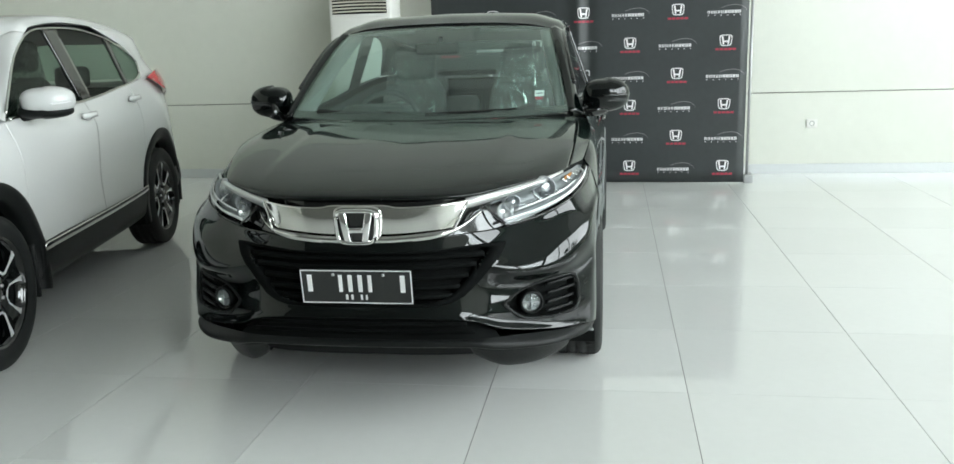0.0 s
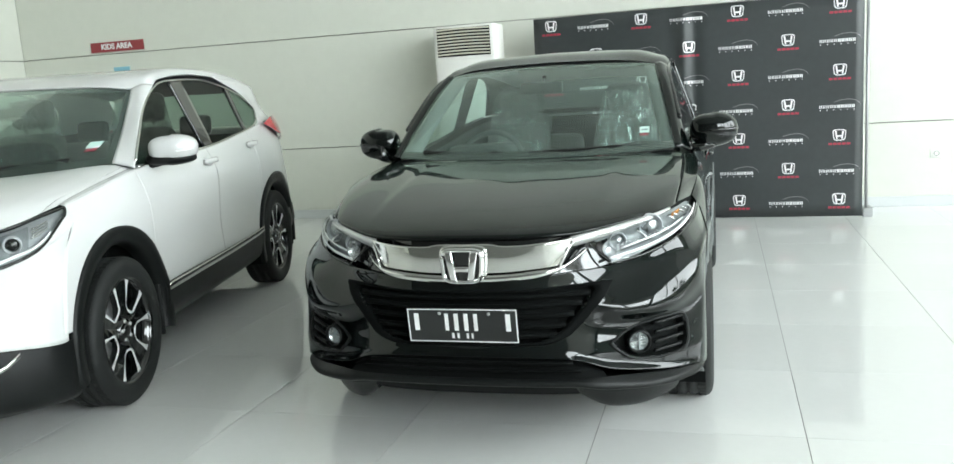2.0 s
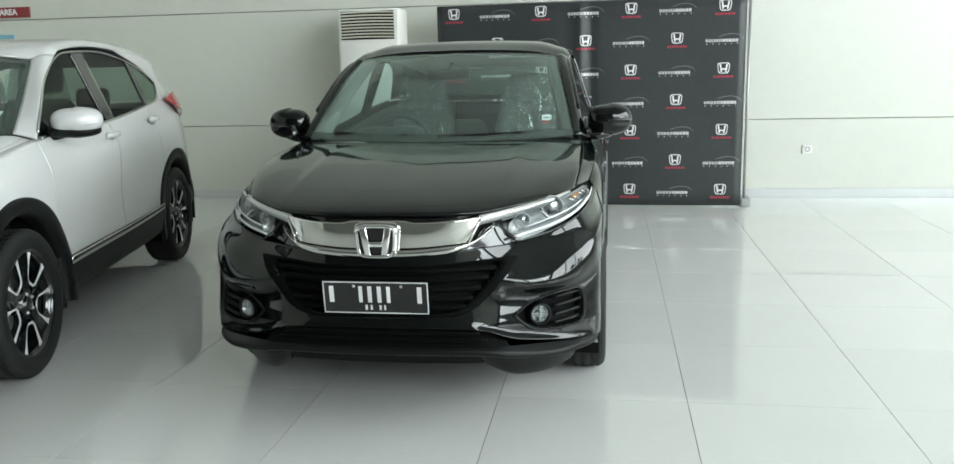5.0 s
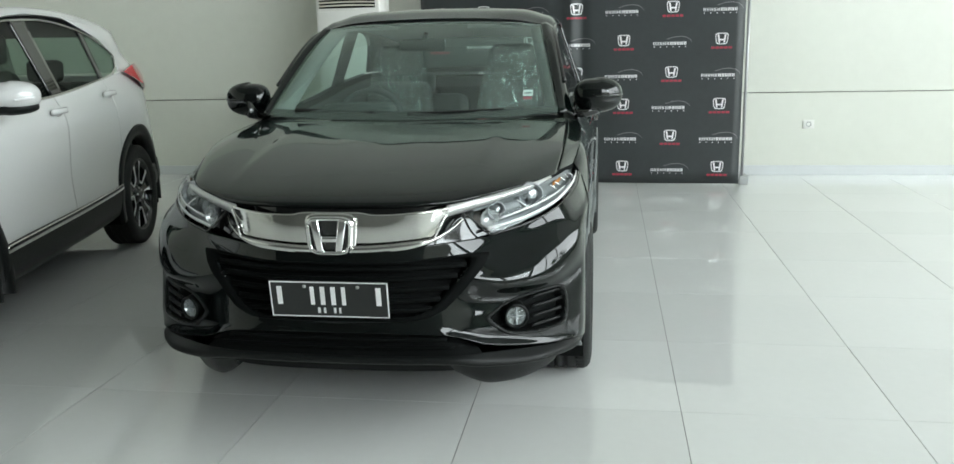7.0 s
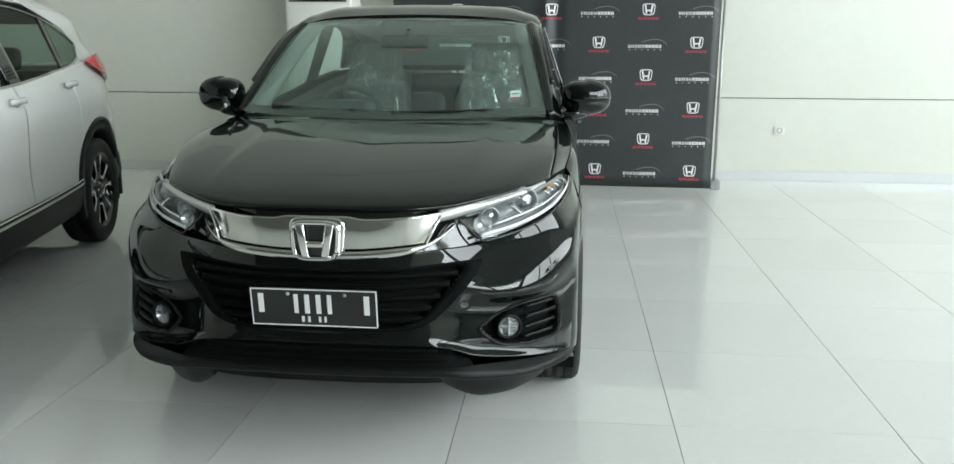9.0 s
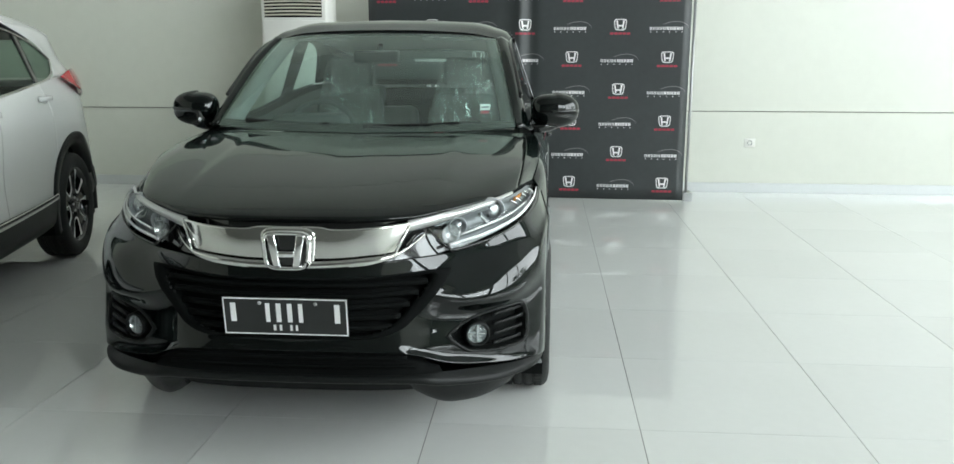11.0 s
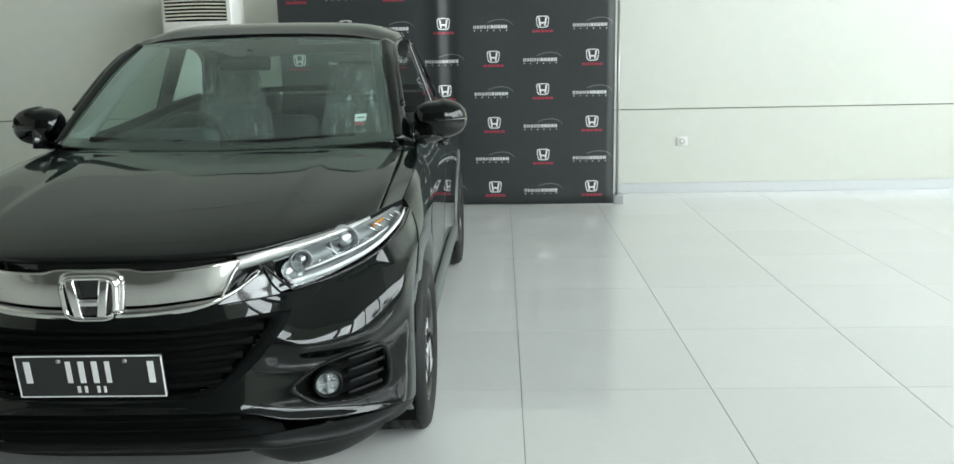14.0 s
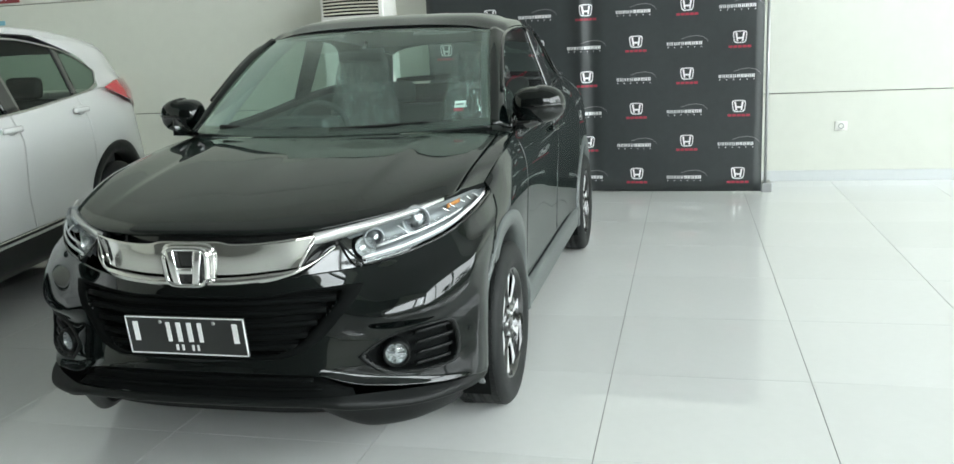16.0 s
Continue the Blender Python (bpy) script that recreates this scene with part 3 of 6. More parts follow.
# ---- wheels ----
def tyre_bm(r, rim, w):
    h = w / 2
    prof = [(rim, -h * 0.86), (rim + 0.02, -h * 0.98), ((rim + r) / 2, -h * 1.03), (r - 0.02, -h * 0.97), (r - 0.004, -h * 0.84), (r, -h * 0.72)]
    grooves = []
    for g in (-0.42, 0.0, 0.42):
        grooves += [(r, h * (g - 0.07)), (r - 0.008, h * (g - 0.055)), (r - 0.008, h * (g + 0.055)), (r, h * (g + 0.07))]
    prof = prof + grooves + [(a, -b) for a, b in prof[::-1]]
    bm = lathe(prof, 64)
    # cross cuts on the shoulders
    return bm


def spun(r, c, x, a):
    return (x, r * math.cos(a) - c * math.sin(a), r * math.sin(a) + c * math.cos(a))


WINDOW = [(0.99, 0.40), (0.80, 0.33), (0.62, 0.25), (0.44, 0.185), (0.375, 0.10)]


def window_edge(rim, x, a, w, inset):
    """A machined strip along the sides and the foot of one opening between two spokes, flared at the rim."""
    side = [(rim * r - 0.008 * (r > 0.9) - inset * (r < 0.4), rim * c + inset * (r >= 0.4) * 0.7) for r, c in WINDOW]
    path = [(r, -c) for r, c in side] + [(r, c) for r, c in side[::-1]]
    n = len(path)
    bm = bmesh.new()
    rows = []
    for i, (r, c) in enumerate(path):
        p, q = path[max(0, i - 1)], path[min(n - 1, i + 1)]
        d = Vector((q[0] - p[0], q[1] - p[1])).normalized()
        nx = Vector((-d.y, d.x))
        ww = w * (4.2 if i in (0, n - 1) else 2.0 if i in (1, n - 2) else 1.0)
        dip = -0.006 * (1 - abs(2 * i / (n - 1) - 1))
        out = Vector((r, c)) - nx * ww
        rows.append([bm.verts.new(spun(r, c, x + dip - 0.004, a)), bm.verts.new(spun(r, c, x + dip, a)),
                     bm.verts.new(spun(out.x, out.y, x + dip, a)), bm.verts.new(spun(out.x, out.y, x + dip - 0.004, a))])
    for p, q in zip(rows, rows[1:]):
        for j in range(3):
            bm.faces.new((p[j], q[j], q[j + 1], p[j + 1]))
    bmesh.ops.recalc_face_normals(bm, faces=bm.faces)
    return bm


def spoke_dark(rim, x, a):
    """A broad black spoke between two openings, dished along its middle."""
    bm = bmesh.new()
    rows = []
    for r, c in WINDOW[:-1] + [(0.22, 0.16)]:
        t = math.pi / 5
        # the edge of the next opening, seen from this spoke's own axis
        rr, cc = rim * r, rim * c
        ex = rr * math.cos(t) + cc * math.sin(t)
        half = max(0.016, rr * math.sin(t) - cc * math.cos(t)) if r > 0.3 else 0.04
        ex = min(ex, rim - 0.010)
        rows.append([bm.verts.new(spun(ex, q * half, x - dx, a)) for q, dx in ((-1, 0.04), (-1, 0.0), (0, 0.012), (1, 0.0), (1, 0.04))])
    for p, q in zip(rows, rows[1:]):
        for j in range(4):
            bm.faces.new((p[j], q[j], q[j + 1], p[j + 1]))
    bmesh.ops.recalc_face_normals(bm, faces=bm.faces)
    return bm


def wheel(parent, x, y, r, rim, w, style):
    """A wheel with its face towards +x (side > 0) or -x."""
    side = 1 if x > 0 else -1
    h = w / 2
    e = new("wheel")
    e.parent = parent
    e.matrix_basis = pose(x, y, r, 0, 0, 0 if side > 0 else 180)
    part("tyre", tyre_bm(r, rim, w), M["rubber"], e)
    # shoulder blocks of the tread
    bms = []
    for k in range(60):
        a = 2 * math.pi * k / 60
        for s in (-1, 1):
            b = box_bm(s * h * 0.60 - 0.016, s * h * 0.60 + 0.016, -0.011, 0.011, r - 0.012, r + 0.0015)
            bms.append(moved(b, Matrix.Rotation(a, 4, 'X')))
    tagged(part("tread_block", join(bms), M["rubber"], e, smooth=False), kind="stuff")
    barrel = lathe([(rim + 0.002, h * 0.86), (rim + 0.004, h * 0.80), (rim - 0.012, h * 0.74), (rim - 0.020, h * 0.3), (rim - 0.03, -h * 0.8)], 64)
    part("rim", barrel, M["gloss_black"], e)
    lip = lathe([(rim + 0.006, h * 0.84), (rim + 0.004, h * 0.90), (rim - 0.006, h * 0.90), (rim - 0.012, h * 0.74)], 64)
    part("rim_lip", lip, M["gloss_black"], e)
    part("brake_disc", lathe([(0.06, h * 0.1), (rim * 0.72, h * 0.1), (rim * 0.72, h * 0.02), (0.06, h * 0.02)], 40), M["steel"], e)
    part("wheel_back", lathe([(0.0005, -h * 0.25), (rim - 0.02, -h * 0.25)], 32), M["cavity"], e)
    xf = h * 0.72
    ws = 0.018 if style == "twin" else 0.0105
    for k in range(5):
        a = 2 * math.pi * (k + 0.25) / 5 + (0.1 if style == "twin" else 0.0)
        part("spoke", spoke_dark(rim, xf, a), M["gloss_black"], e, smooth=False)
        part("machined_edge", window_edge(rim, xf + 0.002, a + math.pi / 5, ws, 0.0), M["machined"], e, smooth=False)
    part("hub", lathe([(0.062, xf - 0.03), (0.058, xf - 0.002), (0.035, xf + 0.004)], 30), M["gloss_black"], e)
    part("centre_cap", lathe([(0.034, xf), (0.032, xf + 0.009), (0.02, xf + 0.011), (0.0005, xf + 0.011)], 24), M["gloss_black"], e)
    for k in range(5):
        a = 2 * math.pi * k / 5 + 0.5
        part("wheel_nut", moved(lathe([(0.009, 0), (0.009, 0.014), (0.0005, 0.016)], 8), Matrix.Translation((xf - 0.006, 0.047 * math.cos(a), 0.047 * math.sin(a)))), M["steel"], e)
    return e


def arch_trim(y, z, r0, r1, xo, zmin, skin_x, n=40):
    """Black moulding round a wheel opening; skin_x(y, z) gives the half width of the body there."""
    bm = bmesh.new()
    rings = []
    a0 = math.asin(max(-1, min(1, (zmin - z) / r1)))
    for k in range(n + 1):
        a = a0 + (math.pi - 2 * a0) * k / n
        c, s = math.cos(a), math.sin(a)
        ring = []
        for f, off in ((1.0, -0.012), (0.985, xo * 0.8), (0.86, xo), (0.62, xo), (0.20, xo * 0.6), (0.0, -0.03), (0.0, -0.08)):
            r = r0 + (r1 - r0) * f
            yy, zz = y - r * c, z + r * s
            ring.append(bm.verts.new((skin_x(yy, zz) + off, yy, zz)))
        rings.append(ring)
    for p, q in zip(rings, rings[1:]):
        for j in range(len(p) - 1):
            bm.faces.new((p[j], p[j + 1], q[j + 1], q[j]))
    return bm


def liner(y, z, r, x0, x1, zmin, n=30):
    bm = bmesh.new()
    a0 = math.asin((zmin - z) / r)
    rings = []
    for k in range(n + 1):
        a = a0 + (math.pi - 2 * a0) * k / n
        rings.append([bm.verts.new((x, y - rr * math.cos(a), z + rr * math.sin(a))) for x, rr in ((x1, r), (x0, r), (x0, 0.05))])
    for p, q in zip(rings, rings[1:]):
        for j in range(2):
            bm.faces.new((p[j], p[j + 1], q[j + 1], q[j]))
    return bm


def side_lookup(P):
    flat = P.reshape(-1, 3)

    def f(y, z):
        d = (flat[:, 1] - y) ** 2 + (flat[:, 2] - z) ** 2
        k = np.argpartition(d, 4)[:4]
        w = 1 / (d[k] + 1e-6)
        return float((flat[k, 0] * w).sum() / w.sum())
    return f


def seat(parent, x, y, z, w, with_film=True):
    """A front seat facing -y: cushion, backrest and headrest under clear film."""
    e = new("seat")
    e.parent = parent
    e.matrix_basis = pose(x, y, z)
    part("cushion", box_bm(-w / 2, w / 2, -0.25, 0.27, 0.0, 0.17, 0.05, 4), M["seat"], e)
    b = box_bm(-w / 2, w / 2, -0.07, 0.07, 0.0, 0.60, 0.055, 4)
    for v in b.verts:
        t = max(0, (v.co.z - 0.25) / 0.35)
        v.co.x *= 1 - 0.22 * t
    part("backrest", moved(b, pose(0, 0.27, 0.10, -16)), M["seat"], e)
    h = box_bm(-0.135, 0.135, -0.05, 0.05, 0.0, 0.19, 0.04, 4)
    part("headrest", moved(h, pose(0, 0.455, 0.715, -10)), M["seat"], e)
    part("headrest_post", join([tube([(s * 0.06, 0.43, 0.62), (s * 0.06, 0.46, 0.74)], 0.007, 8) for s in (-1, 1)]), M["satin"], e)
    if with_film:
        b = box_bm(-w / 2 - 0.012, w / 2 + 0.012, -0.085, 0.085, -0.02, 0.82, 0.07, 4)
        bmesh.ops.subdivide_edges(b, edges=b.edges[:], cuts=6, use_grid_fill=True)
        for v in b.verts:
            t = max(0, (v.co.z - 0.3) / 0.5)
            v.co.x *= 1 - 0.46 * min(1, t) ** 0.8
            q = Vector((v.co.x * 13 + x * 7, v.co.y * 9, v.co.z * 4))
            fold = (1 - abs(noise.noise(q))) ** 6
            n3 = noise.noise_vector(q * 1.6)
            v.co += Vector((n3.x * 0.012, -0.026 * fold + n3.y * 0.010, n3.z * 0.01))
        part("plastic_cover", moved(b, pose(0, 0.26, 0.09, -14)), M["film"], e, "clear crinkled protective plastic film")
    return e


def mirror_map(x, y, z, cx, cy, cz, sx, sy, sz):
    """A point of the unit ball carried onto a door mirror's shell."""
    q = 2.6
    f = (abs(x) ** q + abs(y) ** q + abs(z) ** q) ** (-1 / q)
    x, y, z = x * f, y * f, z * f
    if y > 0.25:
        y = 0.25 + (y - 0.25) * 0.1
    z *= 0.86 + 0.14 * (0.3 - 0.6 * x) if x < 0 else 0.90 + 0.10 * (1 - x)
    return Vector((cx + x * sx, cy + y * sy + 0.25 * sy * x * 0.7, cz + z * sz))


def mirror_pt(cx, cy, cz, sx, sy, sz, a, up):
    """A point on the shell's girdle, a degrees round from its outer end."""
    return mirror_map(math.cos(radians(a)), math.sin(radians(a)), up, cx, cy, cz, sx * 1.005, sy * 1.005, sz)


def mirror_bm(cx, cy, cz, sx, sy, sz):
    """A door mirror shell: a rounded pod, flat at the back, fuller on its outer side."""
    bm = bmesh.new()
    bmesh.ops.create_uvsphere(bm, u_segments=32, v_segments=20, radius=1)
    for v in bm.verts:
        v.co = mirror_map(*v.co, cx, cy, cz, sx, sy, sz)
    return bm


# ---- black compact crossover ----
hrv = thing("black_car", pose(0, 0, 0), "glossy black compact crossover car with a wide chrome grille bar", "car")
RF = [
    [(0, 0.035, 0.712), (0.22, 0.055, 0.722), (0.38, 0.11, 0.735), (0.54, 0.215, 0.742), (0.672, 0.31, 0.775), (0.772, 0.45, 0.815), (0.825, 0.62, 0.85), (0.836, 0.8, 0.885)],
    [(0, 0.025, 0.68), (0.22, 0.045, 0.685), (0.4, 0.11, 0.69), (0.562, 0.205, 0.7), (0.702, 0.3, 0.725), (0.805, 0.438, 0.76), (0.85, 0.6, 0.79), (0.86, 0.76, 0.82)],
    [(0, 0.02, 0.61), (0.22, 0.035, 0.615), (0.42, 0.1, 0.62), (0.5905, 0.1738, 0.628), (0.7375, 0.2644, 0.664), (0.8276, 0.3938, 0.7), (0.8573, 0.4976, 0.748), (0.8729, 0.6682, 0.79)],
    [(0, 0.02, 0.595), (0.22, 0.035, 0.6), (0.42, 0.1, 0.605), (0.6, 0.158, 0.575), (0.747, 0.2458, 0.588), (0.8335, 0.3756, 0.63), (0.861, 0.4788, 0.68), (0.874, 0.6582, 0.772)],
    [(0, 0.02, 0.53), (0.22, 0.03, 0.53), (0.41, 0.085, 0.53), (0.59, 0.184, 0.525), (0.737, 0.276, 0.53), (0.834, 0.4004, 0.555), (0.864, 0.464, 0.59), (0.8643, 0.5894, 0.6)],
    [(0, 0.018, 0.47), (0.22, 0.025, 0.47), (0.4, 0.065, 0.465), (0.585, 0.17, 0.455), (0.736, 0.276, 0.45), (0.838, 0.384, 0.45), (0.8652, 0.454, 0.455), (0.866, 0.54, 0.46)],
    [(0, 0.016, 0.452), (0.22, 0.02, 0.452), (0.402, 0.06, 0.442), (0.583, 0.16, 0.412), (0.74, 0.268, 0.392), (0.843, 0.376, 0.385), (0.867, 0.45, 0.375), (0.866, 0.53, 0.375)],
    [(0, 0.014, 0.44), (0.22, 0.018, 0.44), (0.406, 0.056, 0.427), (0.574, 0.156, 0.381), (0.739, 0.267, 0.348), (0.842, 0.374, 0.338), (0.866, 0.445, 0.332), (0.866, 0.51, 0.332)],
    [(0, 0.012, 0.428), (0.22, 0.016, 0.428), (0.412, 0.05, 0.412), (0.54, 0.11, 0.365), (0.722, 0.24, 0.328), (0.832, 0.355, 0.315), (0.864, 0.44, 0.3), (0.866, 0.5, 0.3)],
]
SD = [
    [(0.81, 0.8, 0.915), (0.828, 0.9, 0.965), (0.832, 1.0, 0.99), (0.828, 1.2, 1.018), (0.806, 1.4, 1.042), (0.79, 1.7, 1.065), (0.788, 2.2, 1.1), (0.778, 2.8, 1.165), (0.748, 3.3, 1.2), (0.7, 3.8, 1.19), (0.66, 4.15, 1.15), (0.55, 4.3, 1.1)],
    [(0.832, 0.79, 0.885), (0.852, 0.9, 0.92), (0.858, 1.0, 0.938), (0.858, 1.2, 0.953), (0.85, 1.4, 0.965), (0.848, 1.7, 0.98), (0.85, 2.2, 1.0), (0.852, 2.8, 1.03), (0.85, 3.3, 1.05), (0.82, 3.8, 1.05), (0.74, 4.15, 1.03), (0.6, 4.3, 1.0)],
    [(0.85, 0.76, 0.82), (0.867, 0.9, 0.835), (0.872, 1.0, 0.84), (0.872, 1.2, 0.85), (0.868, 1.4, 0.86), (0.866, 1.7, 0.87), (0.866, 2.2, 0.885), (0.868, 2.8, 0.91), (0.875, 3.3, 0.92), (0.85, 3.8, 0.92), (0.77, 4.15, 0.91), (0.62, 4.3, 0.9)],
    [(0.872, 0.66, 0.7), (0.878, 0.85, 0.7), (0.878, 1.0, 0.7), (0.872, 1.2, 0.69), (0.862, 1.4, 0.69), (0.858, 1.7, 0.69), (0.856, 2.2, 0.7), (0.862, 2.8, 0.72), (0.878, 3.3, 0.74), (0.86, 3.8, 0.75), (0.79, 4.15, 0.75), (0.64, 4.3, 0.75)],
    [(0.878, 0.58, 0.56), (0.88, 0.8, 0.52), (0.876, 1.0, 0.52), (0.866, 1.2, 0.52), (0.853, 1.4, 0.52), (0.847, 1.7, 0.52), (0.847, 2.2, 0.52), (0.855, 2.8, 0.54), (0.88, 3.3, 0.56), (0.865, 3.8, 0.57), (0.79, 4.15, 0.57), (0.65, 4.3, 0.58)],
    [(0.88, 0.53, 0.36), (0.88, 0.8, 0.36), (0.878, 1.0, 0.36), (0.8587, 1.2, 0.36), (0.846, 1.4, 0.36), (0.842, 1.7, 0.355), (0.842, 2.2, 0.355), (0.848, 2.8, 0.36), (0.88, 3.3, 0.37), (0.865, 3.8, 0.4), (0.78, 4.15, 0.42), (0.64, 4.3, 0.43)],
]
HF = [(0, .084, .866), (.13, .088, .866), (.25, .102, .866), (.40, .156, .868), (.505, .226, .880), (.635, .352, .898), (.74, .555, .914), (.798, .79, .920)]
HR = [(0, 1.17, 1.060), (.15, 1.172, 1.063), (.3, 1.19, 1.064), (.46, 1.222, 1.064), (.58, 1.265, 1.062), (.68, 1.32, 1.058), (.75, 1.36, 1.052), (.803, 1.39, 1.042)]


def bonnet_sheet(nu, nv):
    """The bonnet between its front and rear edges: a crowned sheet with two soft creases a side."""
    f, r = cr(HF, nu), cr(HR, nu)
    u = np.linspace(0, 1, nu)
    rim = cr(SD[0][:5], 60)
    near = np.clip((u - .5) / .5, 0, 1) ** 2
    out = []
    for v in np.linspace(0, 1, nv) ** 1.35:
        p = f * (1 - v) + r * v
        p[:, 2] += .080 * v ** .46 * (1 - v) * (1 - .92 * u ** 2.6)
        p[:, 0] += .022 * u ** 3 * math.sin(math.pi * v) ** .7
        w = math.sin(math.pi * v)
        for c, a, s0 in ((.475 - .06 * v, .0055, .075), (.78, .003, .1)):
            d = (u - c) / s0
            p[:, 2] += a * w * np.where(d < 0, np.exp(-d * d * .35), np.exp(-d * d * 2.5))
        # the outer edge meets the top of the fender
        e = p[-1].copy()
        p[:, 0] += near * (np.interp(e[1], rim[:, 1], rim[:, 0]) - e[0] - .001)
        p[:, 2] += near * (np.interp(e[1], rim[:, 1], rim[:, 2]) - e[2])
        out.append(p)
    return np.array(out)


HUBS, WR = (.902, 3.53), .327
PF = surf(RF, 110, 70)
PS = surf(SD, 200, 70)
PH = bonnet_sheet(90, 60)
front_skin = Skin(PF)
grille_poly = [(-.50, .682), (-.43, .575), (-.36, .507), (-.26, .478), (.26, .478), (.36, .507), (.43, .575), (.50, .682), (.2, .675), (-.2, .675)]
fog_poly = smooth_poly([(.525, .455), (.60, .505), (.70, .53), (.78, .532), (.80, .49), (.805, .42), (.79, .385), (.70, .375), (.60, .385)], 40)


def in_arch(p, r=.415):
    return any((p[1] - h) ** 2 + (p[2] - WR) ** 2 < r * r for h in HUBS)


def bumper_drop(p):
    return in_arch(p) or inside(shrink(grille_poly, .97), p[0], p[2]) or inside(shrink(fog_poly, .93), p[0], p[2])


def bumper_bm():
    a = sheet(PF, bumper_drop)
    b = flip(sheet(PF, bumper_drop))
    bm = join([a, b])
    bmesh.ops.remove_doubles(bm, verts=bm.verts, dist=0.0005)
    return bm


part("front_bumper", bumper_bm(), M["black_paint"], hrv, solid=.004)

# side panels, cut at the door gaps


def side_cut(y0, y1):
    return lambda: between(sheet(PS, in_arch), y0, y1)


for nm, y0, y1 in (("front_fender", -.5, 1.378), ("front_door", 1.382, 2.363), ("rear_door", 2.367, 3.243), ("rear_quarter_panel", 3.247, 4.5)):
    pair(nm, side_cut(y0, y1), M["black_paint"], hrv, solid=.004)
pair("door_gap", lambda: sheet(PS[:, 2:-2] - np.array([.012, 0, 0]), in_arch), M["cavity"], hrv)

pair("bumper_seam", lambda: tube([tuple(q + np.array([.002, 0, 0])) for q in PF[2:44:3, -1]], .0028, 6), M["cavity"], hrv)

# bonnet and the upper edges of the fenders
nh = 78


def bonnet_bm():
    bm = join([sheet(PH[:, :nh]), flip(sheet(PH[:, :nh]))])
    bmesh.ops.remove_doubles(bm, verts=bm.verts, dist=0.0005)
    return bm


part("bonnet", bonnet_bm(), M["black_paint"], hrv, solid=.006)
pair("fender_top", lambda: sheet(PH[3:, nh:] + np.array([0, 0, -.001])), M["black_paint"], hrv, solid=.004)
part("bonnet_gap", join([sheet(PH[2:] - np.array([0, 0, .018])), flip(sheet(PH[2:] - np.array([0, 0, .018])))]), M["cavity"], hrv)

# dark carrier behind lamps and grille bar
CA = [[(0, .10, .69), (.25, .11, .70), (.42, .19, .72), (.56, .29, .725), (.68, .42, .78), (.765, .58, .83), (.80, .79, .87)],
      [(0, .12, .78), (.25, .135, .78), (.42, .215, .79), (.565, .32, .80), (.685, .45, .83), (.76, .60, .865), (.79, .79, .885)],
      [(0, .14, .868), (.25, .155, .868), (.42, .225, .88), (.56, .31, .893), (.675, .43, .905), (.75, .60, .915), (.785, .79, .908)]]
PC = surf(CA, 60, 16)
part("lamp_carrier", join([sheet(PC), flip(sheet(PC))]), M["gloss_black"], hrv)

# chrome grille bar
CT = [(0, 0.058, 0.853), (0.1, 0.059, 0.853), (0.15, 0.061, 0.845), (0.24, 0.073, 0.846), (0.33, 0.103, 0.852), (0.4, 0.143, 0.858)]
CM = [(0, 0.052, 0.8), (0.1, 0.053, 0.8), (0.15, 0.056, 0.795), (0.23, 0.068, 0.797), (0.31, 0.094, 0.8), (0.372, 0.127, 0.803)]
CB = [(0, .052, .738), (.10, .054, .739), (.15, .058, .740), (.22, .068, .744), (.29, .086, .749), (.348, .108, .755)]
PCH = surf([CT, CM, CB], 60, 14)
part("chrome_panel", both(PCH), M["chrome"], hrv, solid=.006)
# upper wing of the bar, over the lamps
WT = [(.39, .156, .860), (.475, .205, .872), (.585, .290, .889), (.675, .385, .903), (.735, .490, .912)]
WB = [(.375, .140, .822), (.455, .200, .833), (.575, .275, .864), (.668, .372, .886), (.733, .484, .906)]
PW = surf([WT, [tuple((np.array(a) + np.array(b)) / 2 + np.array([.004, -.008, .0])) for a, b in zip(WT, WB)], WB], 40, 8)
pair("chrome_wing", lambda: sheet(PW), M["satin_strip"], hrv, "satin silver strip over the headlamp", solid=.005)
# lower rail of the bar
rail = cr([(0, .044, .722), (.12, .048, .723), (.22, .06, .729), (.30, .078, .738), (.36, .105, .752), (.41, .15, .778), (.447, .203, .806)], 40)
rail2 = [(-p[0], p[1], p[2]) for p in rail[:0:-1]] + [tuple(p) for p in rail]
rail_w = [.030 if abs(p[0]) < .27 else max(.007, .030 - .17 * (abs(p[0]) - .27)) for p in rail2]
part("chrome_rail", ribbon(rail2, [((0, -1, .25), (0, .1, 1))] * len(rail2), rail_w, .008), M["chrome"], hrv)
pair("chrome_end", lambda: ribbon([(.398, .146, .848), (.374, .122, .80), (.352, .098, .752)], [((.4, -1, 0), (1, .4, 0))] * 3, .007, .008), M["badge"], hrv)
pair("bar_recess", lambda: sheet(surf([[(.398, .152, .850), (.425, .185, .838), (.462, .215, .838)], [(.376, .135, .80), (.415, .19, .806), (.452, .215, .815)], [(.356, .112, .757), (.385, .155, .768), (.440, .205, .800)]], 16, 10)), M["gloss_black"], hrv, solid=.004)

